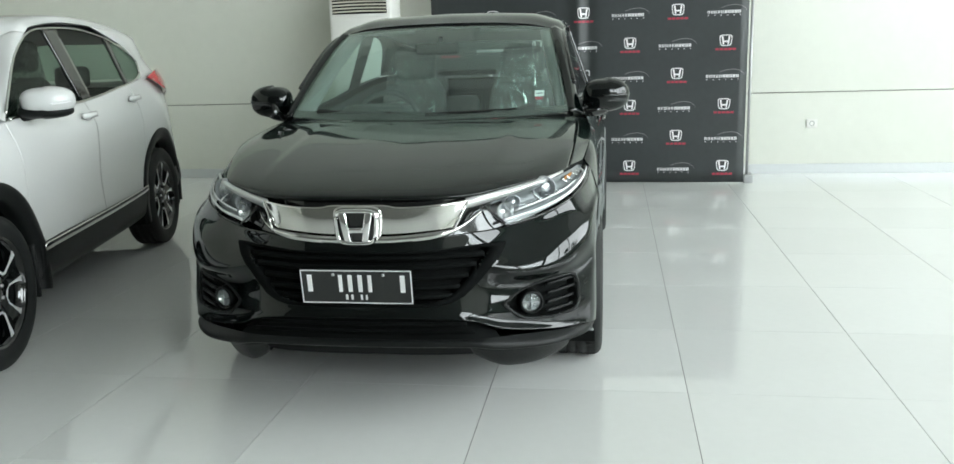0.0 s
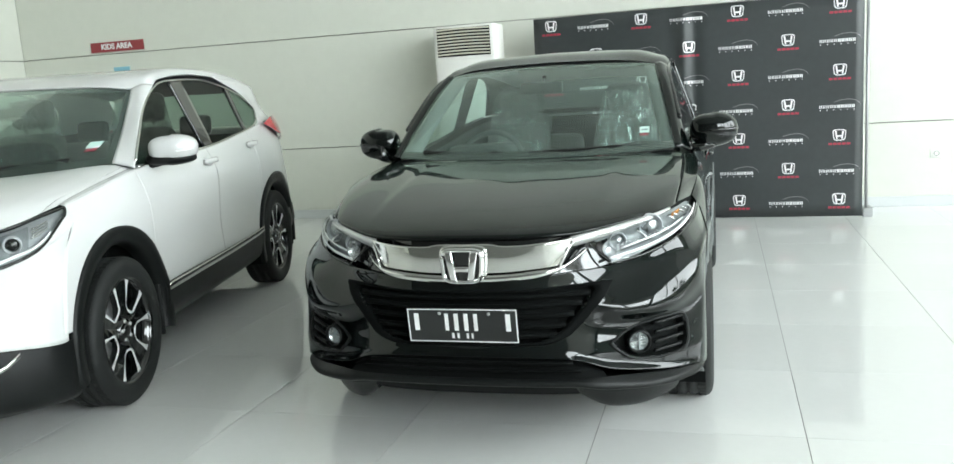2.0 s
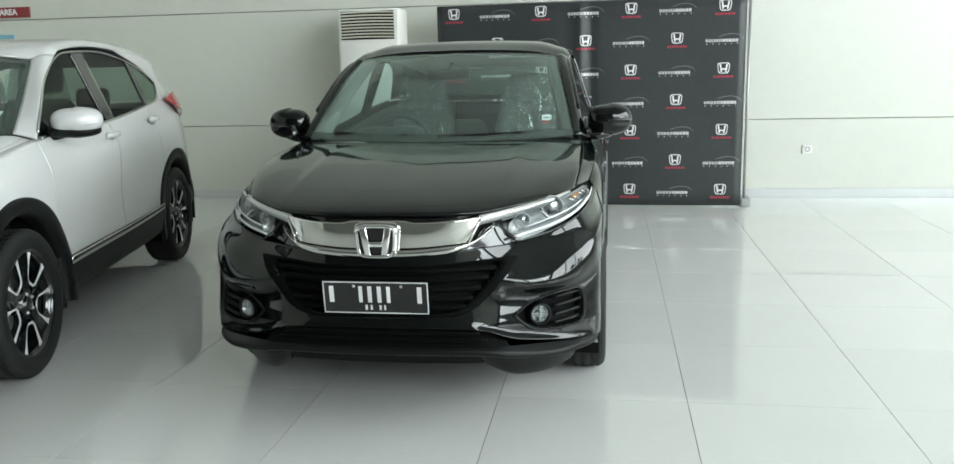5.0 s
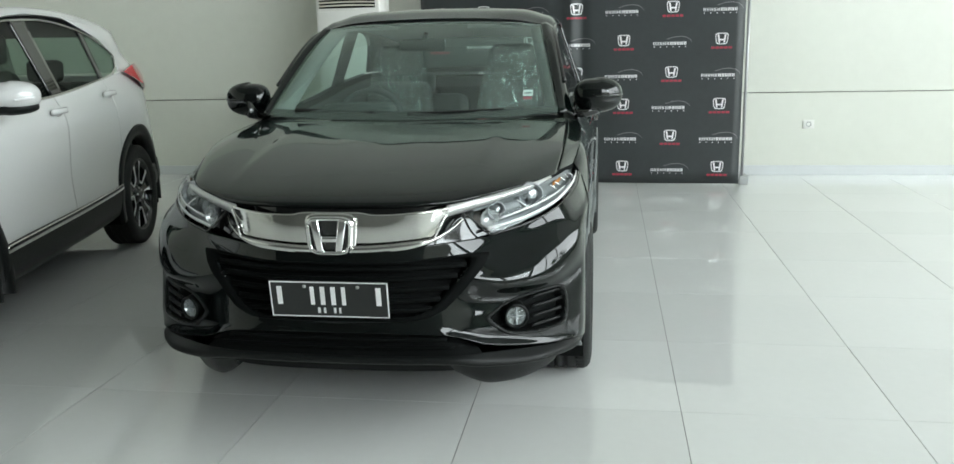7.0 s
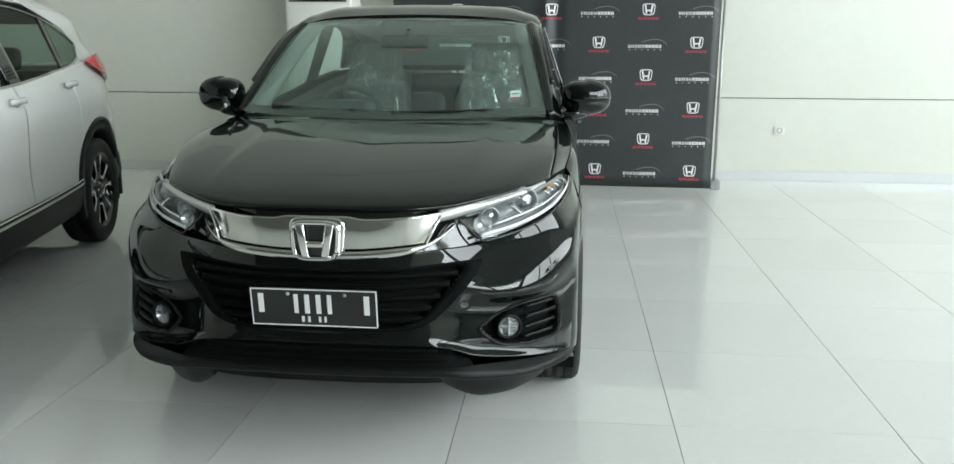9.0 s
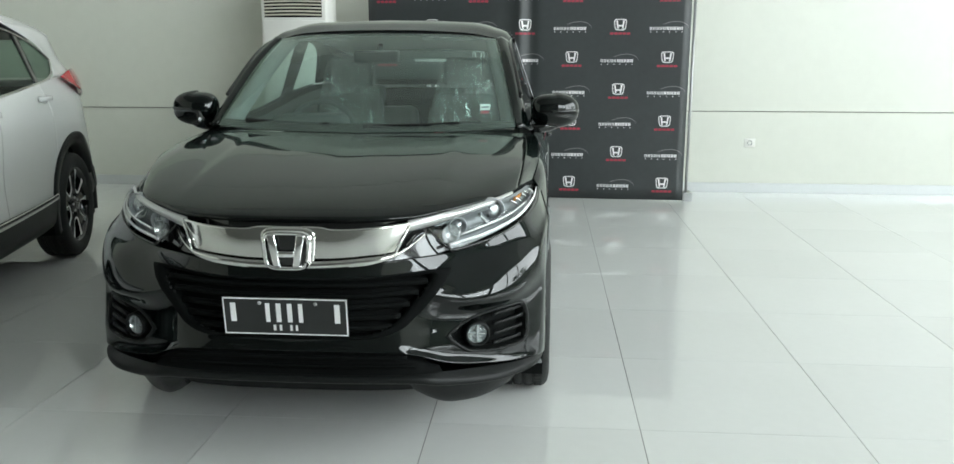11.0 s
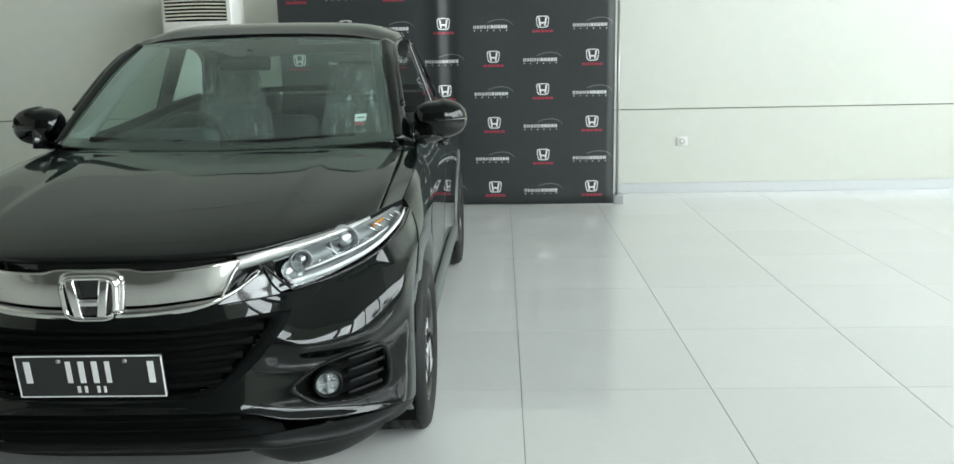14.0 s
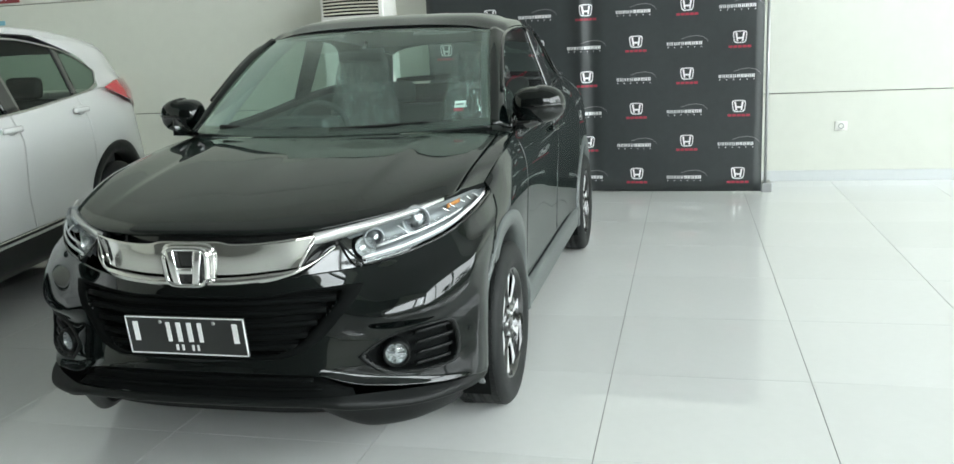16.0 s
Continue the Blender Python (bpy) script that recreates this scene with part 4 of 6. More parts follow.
# badge on the bar
def badge_outline(w, h, n=48):
    """A rounded shield, wider at the top."""
    pts = []
    for k in range(n):
        a = 2 * math.pi * k / n
        c, sn = math.cos(a), math.sin(a)
        r = (abs(c) ** 5 + abs(sn) ** 5) ** (-1 / 5)
        pts.append((r * c * (.94 + .07 * r * sn) * w / 2, .776 + r * sn * h / 2))
    return pts


def badge_stroke(corners, y0, y1):
    """A bar of the badge with a ridge along its middle."""
    bm = prism(corners, y0, y1)
    bmesh.ops.bevel(bm, geom=bm.edges[:], offset=.005, segments=2, profile=.5, affect='EDGES')
    return bm


part("badge_mount", prism([(x, z) for x, z in badge_outline(.196, .152)], .040, .075, .008), M["chrome"], hrv)
badge = part("badge", tube([(x, .024 + .10 * x * x, z) for x, z in badge_outline(.160, .122)], .0085, 10, True), M["badge"], hrv, "chrome badge on a black ground")
part("badge_ground", prism([(x, z) for x, z in badge_outline(.158, .120)], .030, .05, .002), M["gloss_black"], badge, smooth=False)
for s in (-1, 1):
    part("badge_stroke", badge_stroke([(s * .020, .722), (s * .045, .722), (s * .066, .832), (s * .036, .832)][::s], .012, .036), M["badge"], badge)
part("badge_stroke", badge_stroke([(-.026, .754), (.026, .754), (.030, .776), (-.030, .776)], .014, .036), M["badge"], badge)


# grille
def grille_slats():
    P = np.array([[tuple(front_skin.at(x * (.34 + .16 * (z - .48) / .2), z, -.045)) for x in np.linspace(-1, 1, 40)] for z in np.linspace(.475, .69, 8)])
    part("grille_back", sheet(P), M["cavity"], hrv)
    for z in (.655, .618, .58, .542, .508):
        half = .345 + .135 * (z - .5) / .175 if z > .5 else .345
        path = [front_skin.at(x, z, -.012) for x in np.linspace(-half, half, 30)]
        part("grille_slat", ribbon(path, [((0, -1, .35), (0, .3, 1))] * 30, .021, .012), M["grille"], hrv)
    ring, _ = ring_on(front_skin, smooth_poly(grille_poly, 90), [(1.075, .0015), (1.05, .005), (1.0, .006), (.955, .002), (.94, -.03), (.94, -.045)])
    part("grille_frame", ring, M["grille"], hrv)


grille_slats()


# fog lamp bezels
def fog_side(s):
    poly = [(s * x, z) for x, z in fog_poly]
    ring, loops = ring_on(front_skin, poly, [(1.04, .0005), (1.01, .007), (.95, .007), (.90, -.012), (.88, -.040)])
    bz = part("fog_bezel", ring, M["plastic"], hrv)
    bm = bmesh.new()
    bm.faces.new([bm.verts.new(front_skin.at(x, z, -.042)) for x, z in shrink(poly, .89)])
    part("bezel_back", bm, M["cavity"], bz, smooth=False)
    for k, z in enumerate((.505, .470, .435, .402)):
        path = [front_skin.at(s * x, z + .01 * (x - .7) / .1, -.012) for x in np.linspace(.685, .795 - .004 * k, 10)]
        part("bezel_slat", ribbon(path, [((s * .7, -1, .3), (0, .3, 1))] * 10, .014, .010), M["plastic"], bz)
    p = front_skin.at(s * .628, .447, -.004)
    aim = pose(p.x, p.y, p.z, 0, 0, -90 + s * 20)
    lamp = part("fog_lamp", moved(lathe([(.048, -.03), (.046, .012), (.040, .018), (.037, .012), (.033, .0)], 32), aim), M["plastic"], hrv)
    part("lamp_bowl", moved(lathe([(.036, .008), (.028, -.008), (.012, -.016), (.010, -.004), (.0005, -.002)], 32), aim), M["lamp_bowl"], lamp)
    part("lamp_divider", moved(join([box_bm(-.006, .012, -.003, .003, -.030, .030, .001), box_bm(-.006, .010, -.028, .028, -.002, .002, .001)]), aim), M["lamp_silver"], lamp, smooth=False)
    part("lamp_glass", moved(lathe([(.037, .010), (.028, .017), (.014, .021), (.0005, .022)], 32), aim), M["lens"], lamp)


for s in (1, -1):
    fog_side(s)

# lower intake and lip
K = [
    [(0, .03, .43), (.22, .035, .43), (.40, .05, .415), (.50, .09, .365)],
    [(0, .05, .385), (.22, .055, .385), (.40, .07, .38), (.50, .11, .355)],
    [(0, .03, .335), (.22, .035, .335), (.42, .05, .34), (.52, .09, .335)],
]
PK = surf(K, 40, 12)
part("lower_intake", join([sheet(PK), flip(sheet(PK))]), M["cavity"], hrv)
for z in (.405, .375):
    w = .40 + .03 * (.405 - z) / .03
    part("intake_slat", ribbon([(x, .018 + .12 * x * x, z) for x in np.linspace(-w, w, 24)], [((0, -1, .3), (0, .3, 1))] * 24, .014, .010), M["grille"], hrv)
LP = [
    [(0, -.008, .352), (.22, -.004, .352), (.42, .018, .352), (.52, .064, .350), (.705, .222, .324), (.822, .352, .310), (.848, .45, .300), (.850, .50, .298)],
    [(0, -.022, .344), (.22, -.018, .344), (.42, .004, .342), (.53, .046, .326), (.70, .172, .300), (.818, .322, .290), (.856, .44, .284), (.858, .51, .282)],
    [(0, -.019, .328), (.22, -.014, .328), (.42, .010, .324), (.53, .054, .304), (.695, .182, .280), (.806, .332, .270), (.840, .452, .262), (.842, .54, .258)],
    [(0, .03, .312), (.22, .035, .312), (.42, .06, .308), (.52, .12, .290), (.65, .26, .268), (.74, .40, .256), (.77, .50, .25), (.77, .57, .247)],
]
PL = surf(LP, 90, 30)
part("lip_spoiler", both(PL), M["plastic"], hrv, solid=.004)
DM = [
    [(.40, .055, .312), (.46, .075, .300), (.54, .12, .285), (.64, .225, .262), (.71, .33, .248), (.755, .43, .245), (.765, .52, .245)],
    [(.42, .13, .25), (.47, .155, .215), (.53, .195, .188), (.62, .29, .168), (.69, .40, .160), (.735, .50, .158), (.745, .56, .158)],
    [(.44, .25, .24), (.48, .27, .205), (.53, .31, .180), (.60, .40, .162), (.64, .49, .155), (.66, .57, .153), (.67, .62, .153)],
]
pair("air_dam", lambda: sheet(surf(DM, 40, 14)), M["plastic"], hrv, solid=.004)

# wheel openings, sills
sx = side_lookup(PS)


def half_x(y, z):
    if y < .72:
        d = (PF[:, 40:, 1] - y) ** 2 + (PF[:, 40:, 2] - z) ** 2
        k = np.unravel_index(d.argmin(), d.shape)
        if d[k] < .0025:
            return float(PF[:, 40:][k][0])
    if z < .37:
        return max(.862, sx(y, .37) + .004)
    return sx(y, z)


def arch_x(y, z):
    """The body's half width at a wheel opening, drawn in towards the bumper's lower corner."""
    tuck = .034 * min(1, max(0, (.76 - y) / .22)) * min(1, max(0, (.66 - z) / .26))
    return min(.884, half_x(max(y, .47), z)) - tuck


for h in HUBS:
    pair("arch_moulding", lambda: arch_trim(h, WR, .385, .455, .010, .245, arch_x), M["cladding"], hrv)
    pair("wheel_liner", lambda: liner(h, WR, .40, .50, .862, .17), M["cavity"], hrv)
    for s in (1, -1):
        wheel(hrv, s * .780, h, WR, .220, .215, "twin")
SL = [[(.850, 1.30, .372), (.848, 1.7, .365), (.848, 2.2, .365), (.852, 2.8, .37), (.862, 3.16, .375)],
      [(.872, 1.30, .345), (.868, 1.7, .338), (.868, 2.2, .338), (.872, 2.8, .342), (.880, 3.15, .345)],
      [(.862, 1.31, .25), (.856, 1.7, .235), (.856, 2.2, .235), (.860, 2.8, .24), (.868, 3.14, .25)],
      [(.80, 1.32, .19), (.80, 1.7, .18), (.80, 2.2, .18), (.80, 2.8, .18), (.80, 3.13, .19)]]
pair("sill_moulding", lambda: sheet(surf(SL, 60, 16)), M["cladding"], hrv, solid=.004)
pair("mud_flap", lambda: box_bm(.70, .868, 1.268, 1.285, .20, .36, .01), M["plastic"], hrv)
part("underbody", box_bm(-.72, .72, .6, 4.1, .18, .30), M["cavity"], hrv, smooth=False)
UT = [
    [(0, .028, .314), (.22, .033, .314), (.42, .058, .310), (.52, .118, .292)],
    [(0, .09, .27), (.22, .093, .27), (.40, .12, .27), (.48, .18, .25)],
    [(0, .18, .235), (.22, .185, .235), (.40, .22, .23), (.47, .29, .22)],
    [(0, .62, .195), (.22, .62, .195), (.45, .62, .195), (.66, .62, .19)],
]
part("undertray", both(surf(UT, 24, 14)), M["cavity"], hrv, solid=.004)

# lamps
HB = [(.538, .206, .745), (.662, .295, .770), (.764, .425, .806), (.819, .60, .850), (.832, .80, .888)]
HM = [(.490, .204, .785), (.63, .272, .825), (.738, .395, .855), (.805, .585, .882), (.824, .805, .894)]
HT = [(.449, .204, .828), (.575, .270, .862), (.688, .370, .887), (.772, .55, .904), (.812, .805, .902)]
PHL = surf([HT, HM, HB], 40, 14)


def headlamp(s):
    hl = new("headlamp")
    hl.parent = hrv

    def put(name, bm, m, label=""):
        return part(name, bm if s > 0 else flip(bm), m, hl, label)
    put("lens", sheet(PHL), M["lens"])
    put("housing", sheet(PHL + np.array([-.030, .052, .0])), M["lamp_dark"])
    put("upper_bezel", sheet(PHL[0:3, 2:38] + np.array([-.012, .022, .0])), M["lamp_dark"])
    put("lower_bezel", sheet(PHL[10:14, 1:36] + np.array([-.020, .034, .0])), M["lamp_silver"])
    put("lamp_edge", tube([tuple(p) for p in PHL[-1]], .004, 8), M["gloss_black"])
    put("lamp_edge", tube([tuple(p) for p in PHL[:, 0]], .004, 8), M["gloss_black"])
    # the light guide runs along the lower edge and up the outer one
    low = [tuple(p + np.array([-.004, .010, .014])) for p in PHL[-2, :36]]
    put("light_guide", ribbon(low, [((.6, -1, .2), (0, .1, 1))] * len(low), [.011 + .006 * k / len(low) for k in range(len(low))], .006), M["drl"], "white daytime light guide")
    out = [tuple(p + np.array([-.010, .014, .0])) for p in PHL[11:2:-1, 33]]
    put("light_guide", ribbon(out, [((.7, -1, .2), (.5, .8, 0))] * len(out), .011, .006), M["drl"])
    put("light_guide", ribbon([tuple(p + np.array([-.008, .018, .0])) for p in PHL[8, 5:27]], [((.6, -1, .2), (0, .1, 1))] * 22, .008, .006), M["drl"])
    put("light_guide", ribbon([tuple(p + np.array([-.008, .018, .0])) for p in PHL[3:9, 12]], [((.6, -1, .2), (.8, .6, 0))] * 6, .007, .006), M["drl"])
    for k, j, r in ((6, 5, .032), (16, 4, .046)):
        p = PHL[j, k] + np.array([-.016, .030, .0])
        aim = pose(*p, 0, 0, -66)
        put("projector", moved(lathe([(r + .003, -.02), (r + .003, .003), (r, .006), (r - .003, .003), (r - .008, -.012)], 32), aim), M["lamp_silver"])
        put("projector_lens", moved(lathe([(r - .010, -.010), (r * .6, .000), (r * .3, .006), (.0005, .008)], 24), aim), M["reflector"])
    put("lamp_bowl", moved(lathe([(.034, .010), (.026, -.006), (.012, -.016), (.0005, -.018)], 24), pose(*(PHL[6, 2] + np.array([.012, .034, 0.0])), 0, 0, -70)), M["lamp_bowl"])
    for k in (23, 25, 28, 30):
        put("lamp_rib", ribbon([tuple(p + np.array([-.016, .030, .0])) for p in PHL[3:8, k]], [((.7, -1, .2), (.7, .7, 0))] * 5, .010, .006), M["badge"])
    put("turn_signal", ribbon([tuple(p + np.array([-.018, .032, .0])) for p in PHL[4, 24:29]], [((.7, -1, .2), (0, .1, 1))] * 5, .016, .004), M["amber"])


for s in (1, -1):
    headlamp(s)

# glasshouse
WS = [[(0, 1.165, 1.066), (.3, 1.185, 1.070), (.55, 1.250, 1.077), (.722, 1.340, 1.082)],
      [(0, 1.42, 1.245), (.29, 1.435, 1.245), (.52, 1.487, 1.243), (0.677, 1.560, 1.238)],
      [(0, 1.68, 1.405), (.28, 1.695, 1.402), (.49, 1.737, 1.394), (0.629, 1.788, 1.388)],
      [(0, 1.935, 1.527), (.27, 1.945, 1.522), (.46, 1.970, 1.511), (0.590, 2.004, 1.497)]]
PWS = surf(WS, 40, 30)
part("windscreen", join([sheet(PWS), flip(sheet(PWS))]), M["glass"], hrv)


def band(P, side):
    """Black ceramic border of the windscreen, just inside it."""
    Q = P - np.array([0, -.004, .004])
    if side == 'top':
        return both(Q[28:])
    if side == 'bottom':
        return both(Q[:3])
    return sheet(Q[:, 38:])


for sd in ('top', 'bottom'):
    part("screen_border", band(PWS, sd), M["gloss_black"], hrv)
pair("screen_border", lambda: band(PWS, 'sides'), M["gloss_black"], hrv)
part("cowl", join([sheet(q) if i else flip(sheet(q)) for i, q in enumerate([surf([[(0, 1.10, 1.03), (.3, 1.12, 1.03), (.58, 1.19, 1.03), (.74, 1.29, 1.03)], [(0, 1.19, 1.055), (.3, 1.21, 1.058), (.56, 1.285, 1.066), (.72, 1.37, 1.07)]], 30, 4)] * 2)]), M["plastic"], hrv)

PIL_IN = [(.723, 1.337, 1.081), (.679, 1.558, 1.238), (.631, 1.786, 1.389), (.592, 2.003, 1.499)]
PIL_MID = [(.752, 1.352, 1.081), (.706, 1.556, 1.241), (.656, 1.792, 1.401), (.617, 2.008, 1.504)]
PIL_OUT = [(.787, 1.41, 1.060), (.735, 1.56, 1.215), (.685, 1.82, 1.395), (.655, 2.04, 1.480)]
PIL_TRIM = [[(p[0] - a, p[1] + b, p[2] - .012) for p in PIL_IN] for a, b in ((.012, .012), (.05, .045), (.07, .13))]
pair("pillar_trim", lambda: sheet(surf(PIL_TRIM, 20, 6)), M["trim_grey"], hrv, solid=.006)
pair("a_pillar", lambda: sheet(surf([PIL_IN, PIL_MID, PIL_OUT], 30, 8)), M["black_paint"], hrv, solid=.01)
RO = [
    [(0, 1.940, 1.534), (.27, 1.950, 1.529), (.47, 1.980, 1.515), (.578, 2.010, 1.494), (.625, 2.02, 1.490), (.655, 2.04, 1.478)],
    [(0, 2.2, 1.592), (.27, 2.2, 1.587), (.47, 2.2, 1.575), (.58, 2.2, 1.547), (.63, 2.2, 1.532), (.66, 2.2, 1.507)],
    [(0, 2.6, 1.606), (.27, 2.6, 1.601), (.47, 2.6, 1.588), (.58, 2.6, 1.560), (.63, 2.6, 1.542), (.66, 2.6, 1.513)],
    [(0, 3.1, 1.575), (.26, 3.1, 1.570), (.45, 3.1, 1.555), (.555, 3.1, 1.534), (.605, 3.1, 1.512), (.635, 3.1, 1.478)],
    [(0, 3.6, 1.51), (.25, 3.6, 1.505), (.43, 3.6, 1.49), (.52, 3.6, 1.468), (.565, 3.6, 1.445), (.59, 3.6, 1.41)],
    [(0, 3.84, 1.47), (.25, 3.84, 1.465), (.42, 3.83, 1.45), (.50, 3.82, 1.43), (.54, 3.82, 1.41), (.56, 3.82, 1.38)],
]
PR = surf(RO, 50, 50)
part("roof", both(PR), M["black_paint"], hrv, solid=.006)
part("headliner", join([sheet(PR[2:, :44] - np.array([0, 0, .025])), flip(sheet(PR[2:, :44] - np.array([0, 0, .025])))]), M["trim_grey"], hrv)
GT = [(.738, 1.545, 1.215), (.688, 1.80, 1.385), (.662, 2.02, 1.472), (.658, 2.36, 1.503), (.655, 2.75, 1.498), (.655, 3.02, 1.45), (.69, 3.18, 1.32), (.738, 3.26, 1.215)]
GB = [(.787, 1.43, 1.065), (.787, 1.70, 1.070), (.786, 2.02, 1.088), (.784, 2.36, 1.118), (.778, 2.75, 1.160), (.768, 2.95, 1.178), (.760, 3.12, 1.190), (.752, 3.24, 1.20)]
PG = surf([GT, GB], 80, 14)
pair("front_window", lambda: sheet(PG[:, 2:42]), M["side_glass"], hrv)
pair("rear_window", lambda: sheet(PG[:, 46:]), M["side_glass"], hrv)
pair("b_pillar", lambda: sheet(PG[:, 40:48] + np.array([.004, 0, 0])), M["gloss_black"], hrv, solid=.01)
pair("window_seal", lambda: tube([tuple(p) for p in PG[0]], .011, 6), M["gloss_black"], hrv)
pair("belt_moulding", lambda: ribbon([tuple(p + np.array([.003, 0, 0])) for p in PG[-1]], [((1, 0, .2), (0, 0, 1))] * 80, .022, .006), M["gloss_black"], hrv)
CQ = [[(.660, 2.75, 1.512), (.648, 2.95, 1.495), (.625, 3.2, 1.466), (.59, 3.6, 1.41), (.56, 3.82, 1.38)],
      [(.672, 3.06, 1.42), (.672, 3.15, 1.39), (.655, 3.35, 1.36), (.625, 3.7, 1.32), (.60, 3.93, 1.29)],
      [(.745, 3.26, 1.212), (.742, 3.33, 1.21), (.73, 3.5, 1.21), (.70, 3.8, 1.195), (.66, 4.08, 1.16)]]
pair("c_pillar", lambda: sheet(surf(CQ, 30, 20)), M["black_paint"], hrv, solid=.006)
RGL = surf([[(0, 3.80, 1.468), (.27, 3.80, 1.463), (.46, 3.79, 1.45), (.55, 3.78, 1.425)], [(0, 3.97, 1.33), (.30, 3.97, 1.33), (.52, 3.96, 1.32), (.60, 3.93, 1.30)], [(0, 4.10, 1.17), (.30, 4.10, 1.17), (.52, 4.08, 1.165), (.61, 4.04, 1.16)]], 30, 16)
part("rear_screen", join([sheet(RGL), flip(sheet(RGL))]), M["side_glass"], hrv)
part("rear_screen_border", both(RGL[13:] - np.array([0, .006, 0])), M["gloss_black"], hrv)
TG = [[(0, 4.11, 1.15), (.3, 4.11, 1.15), (.5, 4.10, 1.145), (.66, 4.15, 1.15)], [(0, 4.28, 1.05), (.3, 4.28, 1.05), (.5, 4.27, 1.05), (.60, 4.28, 1.02)], [(0, 4.33, .9), (.3, 4.33, .9), (.5, 4.32, .9), (.62, 4.3, .9)], [(0, 4.36, .7), (.3, 4.36, .7), (.5, 4.35, .7), (.65, 4.3, .7)], [(0, 4.36, .45), (.3, 4.36, .45), (.5, 4.35, .45), (.65, 4.3, .45)], [(0, 4.25, .28), (.3, 4.25, .28), (.5, 4.22, .28), (.65, 4.2, .30)]]
PT = surf(TG, 24, 24)
part("tailgate", join([sheet(PT), flip(sheet(PT))]), M["black_paint"], hrv, solid=.006)

# door mirrors
for s in (1, -1):
    e = new("door_mirror")
    e.parent = hrv

    def put(name, bm, m, label="", **k):
        return part(name, bm if s > 0 else flip(bm), m, e, label, **k)
    put("shell", mirror_bm(.903, 1.552, 1.148, .118, .098, .087), M["black_paint"])
    put("indicator", ribbon([mirror_pt(.903, 1.552, 1.148, .118, .098, .087, a, .02) for a in np.linspace(-100, -5, 16)], [((.6, -1, 0), (0, 0, 1))] * 16, .011, .004), M["gloss_black"])
    put("arm", tube(cr([(.79, 1.50, 1.062), (.84, 1.505, 1.068), (.90, 1.53, 1.085)], 8), [.020, .022, .024, .026, .028, .03, .03, .03], 12), M["gloss_black"])
    put("mirror_glass", moved(lathe([(.001, 0), (.07, 0.0), (.074, -.004)], 28), pose(.91, 1.590, 1.148, 0, 0, 90) @ Matrix.Diagonal((1, 1.25, .92, 1))), M["chrome"])
    put("sail", prism([(0, 0), (.17, .02), (.16, .10)], -.006, .006), M["gloss_black"]).matrix_basis = pose(s * .785, 1.43, 1.055, 0, 0, 90)

# door handles
pair("door_handle", lambda: ribbon(cr([(.866, 2.14, .975), (.884, 2.18, .978), (.887, 2.26, .980), (.868, 2.31, .98)], 12), [((1, 0, 0), (0, 0, 1))] * 12, .026, .012), M["black_paint"], hrv)
pair("chrome_trim", lambda: tube(cr([(.812, 1.21, 1.005), (.83, 1.27, .985), (.842, 1.32, .955)], 10), .006, 8), M["chrome"], hrv)

# wipers
for path in ([(-.02, 1.235, 1.085), (-.30, 1.25, 1.09), (-.56, 1.30, 1.100)], [(.56, 1.315, 1.096), (.30, 1.235, 1.088), (.02, 1.215, 1.08)]):
    part("wiper", ribbon(cr(path, 20), [((0, -1, 1), (0, 1, 1))] * 20, .022, .016), M["plastic"], hrv)
    part("wiper_arm", tube([path[0], tuple((np.array(path[0]) + np.array(path[1])) / 2 + np.array([0, -.02, .012])), path[1]], .007, 8), M["plastic"], hrv)

# sticker on the screen
def on_screen(x, z):
    d = (PWS[:, :, 0] - x) ** 2 + (PWS[:, :, 2] - z) ** 2
    k = np.unravel_index(d.argmin(), d.shape)
    return Vector((x, PWS[k][1] + .006, z))


for nm, x0, x1, z0, z1, m in (("sticker", .548, .594, 1.156, 1.184, "sign_white"), ("sticker_band", .552, .590, 1.142, 1.154, "print_red"), ("sticker_mark", .555, .587, 1.168, 1.175, "print_grey")):
    bm = bmesh.new()
    dy = .0 if nm != "sticker_mark" else -.002
    bm.faces.new([bm.verts.new(on_screen(x, z) + Vector((0, dy, 0))) for x, z in ((x0, z0), (x1, z0), (x1, z1), (x0, z1))])
    part(nm, bm, M[m], hrv, smooth=False)

# number plate
plate = part("number_plate", moved(box_bm(-.2115, .2115, -.004, .006, -.0665, .0665, .003), pose(0, -.016, .561, 7)), M["plate"], hrv, "black number plate with a white border and plain white bars", smooth=False)


def plate_bar(x0, x1, z0, z1):
    part("plate_bar", moved(box_bm(x0, x1, -.0062, -.002, z0, z1), pose(0, -.016, .561, 7)), M["sign_white"], plate, smooth=False)


for a in ((-.211, .211, .0620, .0655), (-.211, .211, -.0655, -.0620), (-.211, -.2075, -.0655, .0655), (.2075, .211, -.0655, .0655),
          (-.186, -.168, -.020, .047), (.168, .186, -.020, .047), (-.066, -.052, -.020, .047), (-.030, -.014, -.020, .047), (.008, .024, -.020, .047), (.046, .060, -.020, .047),
          (-.043, -.034, -.051, -.031), (-.022, -.014, -.051, -.031), (.014, .022, -.051, -.031), (.033, .040, -.051, -.031)):
    plate_bar(*a)
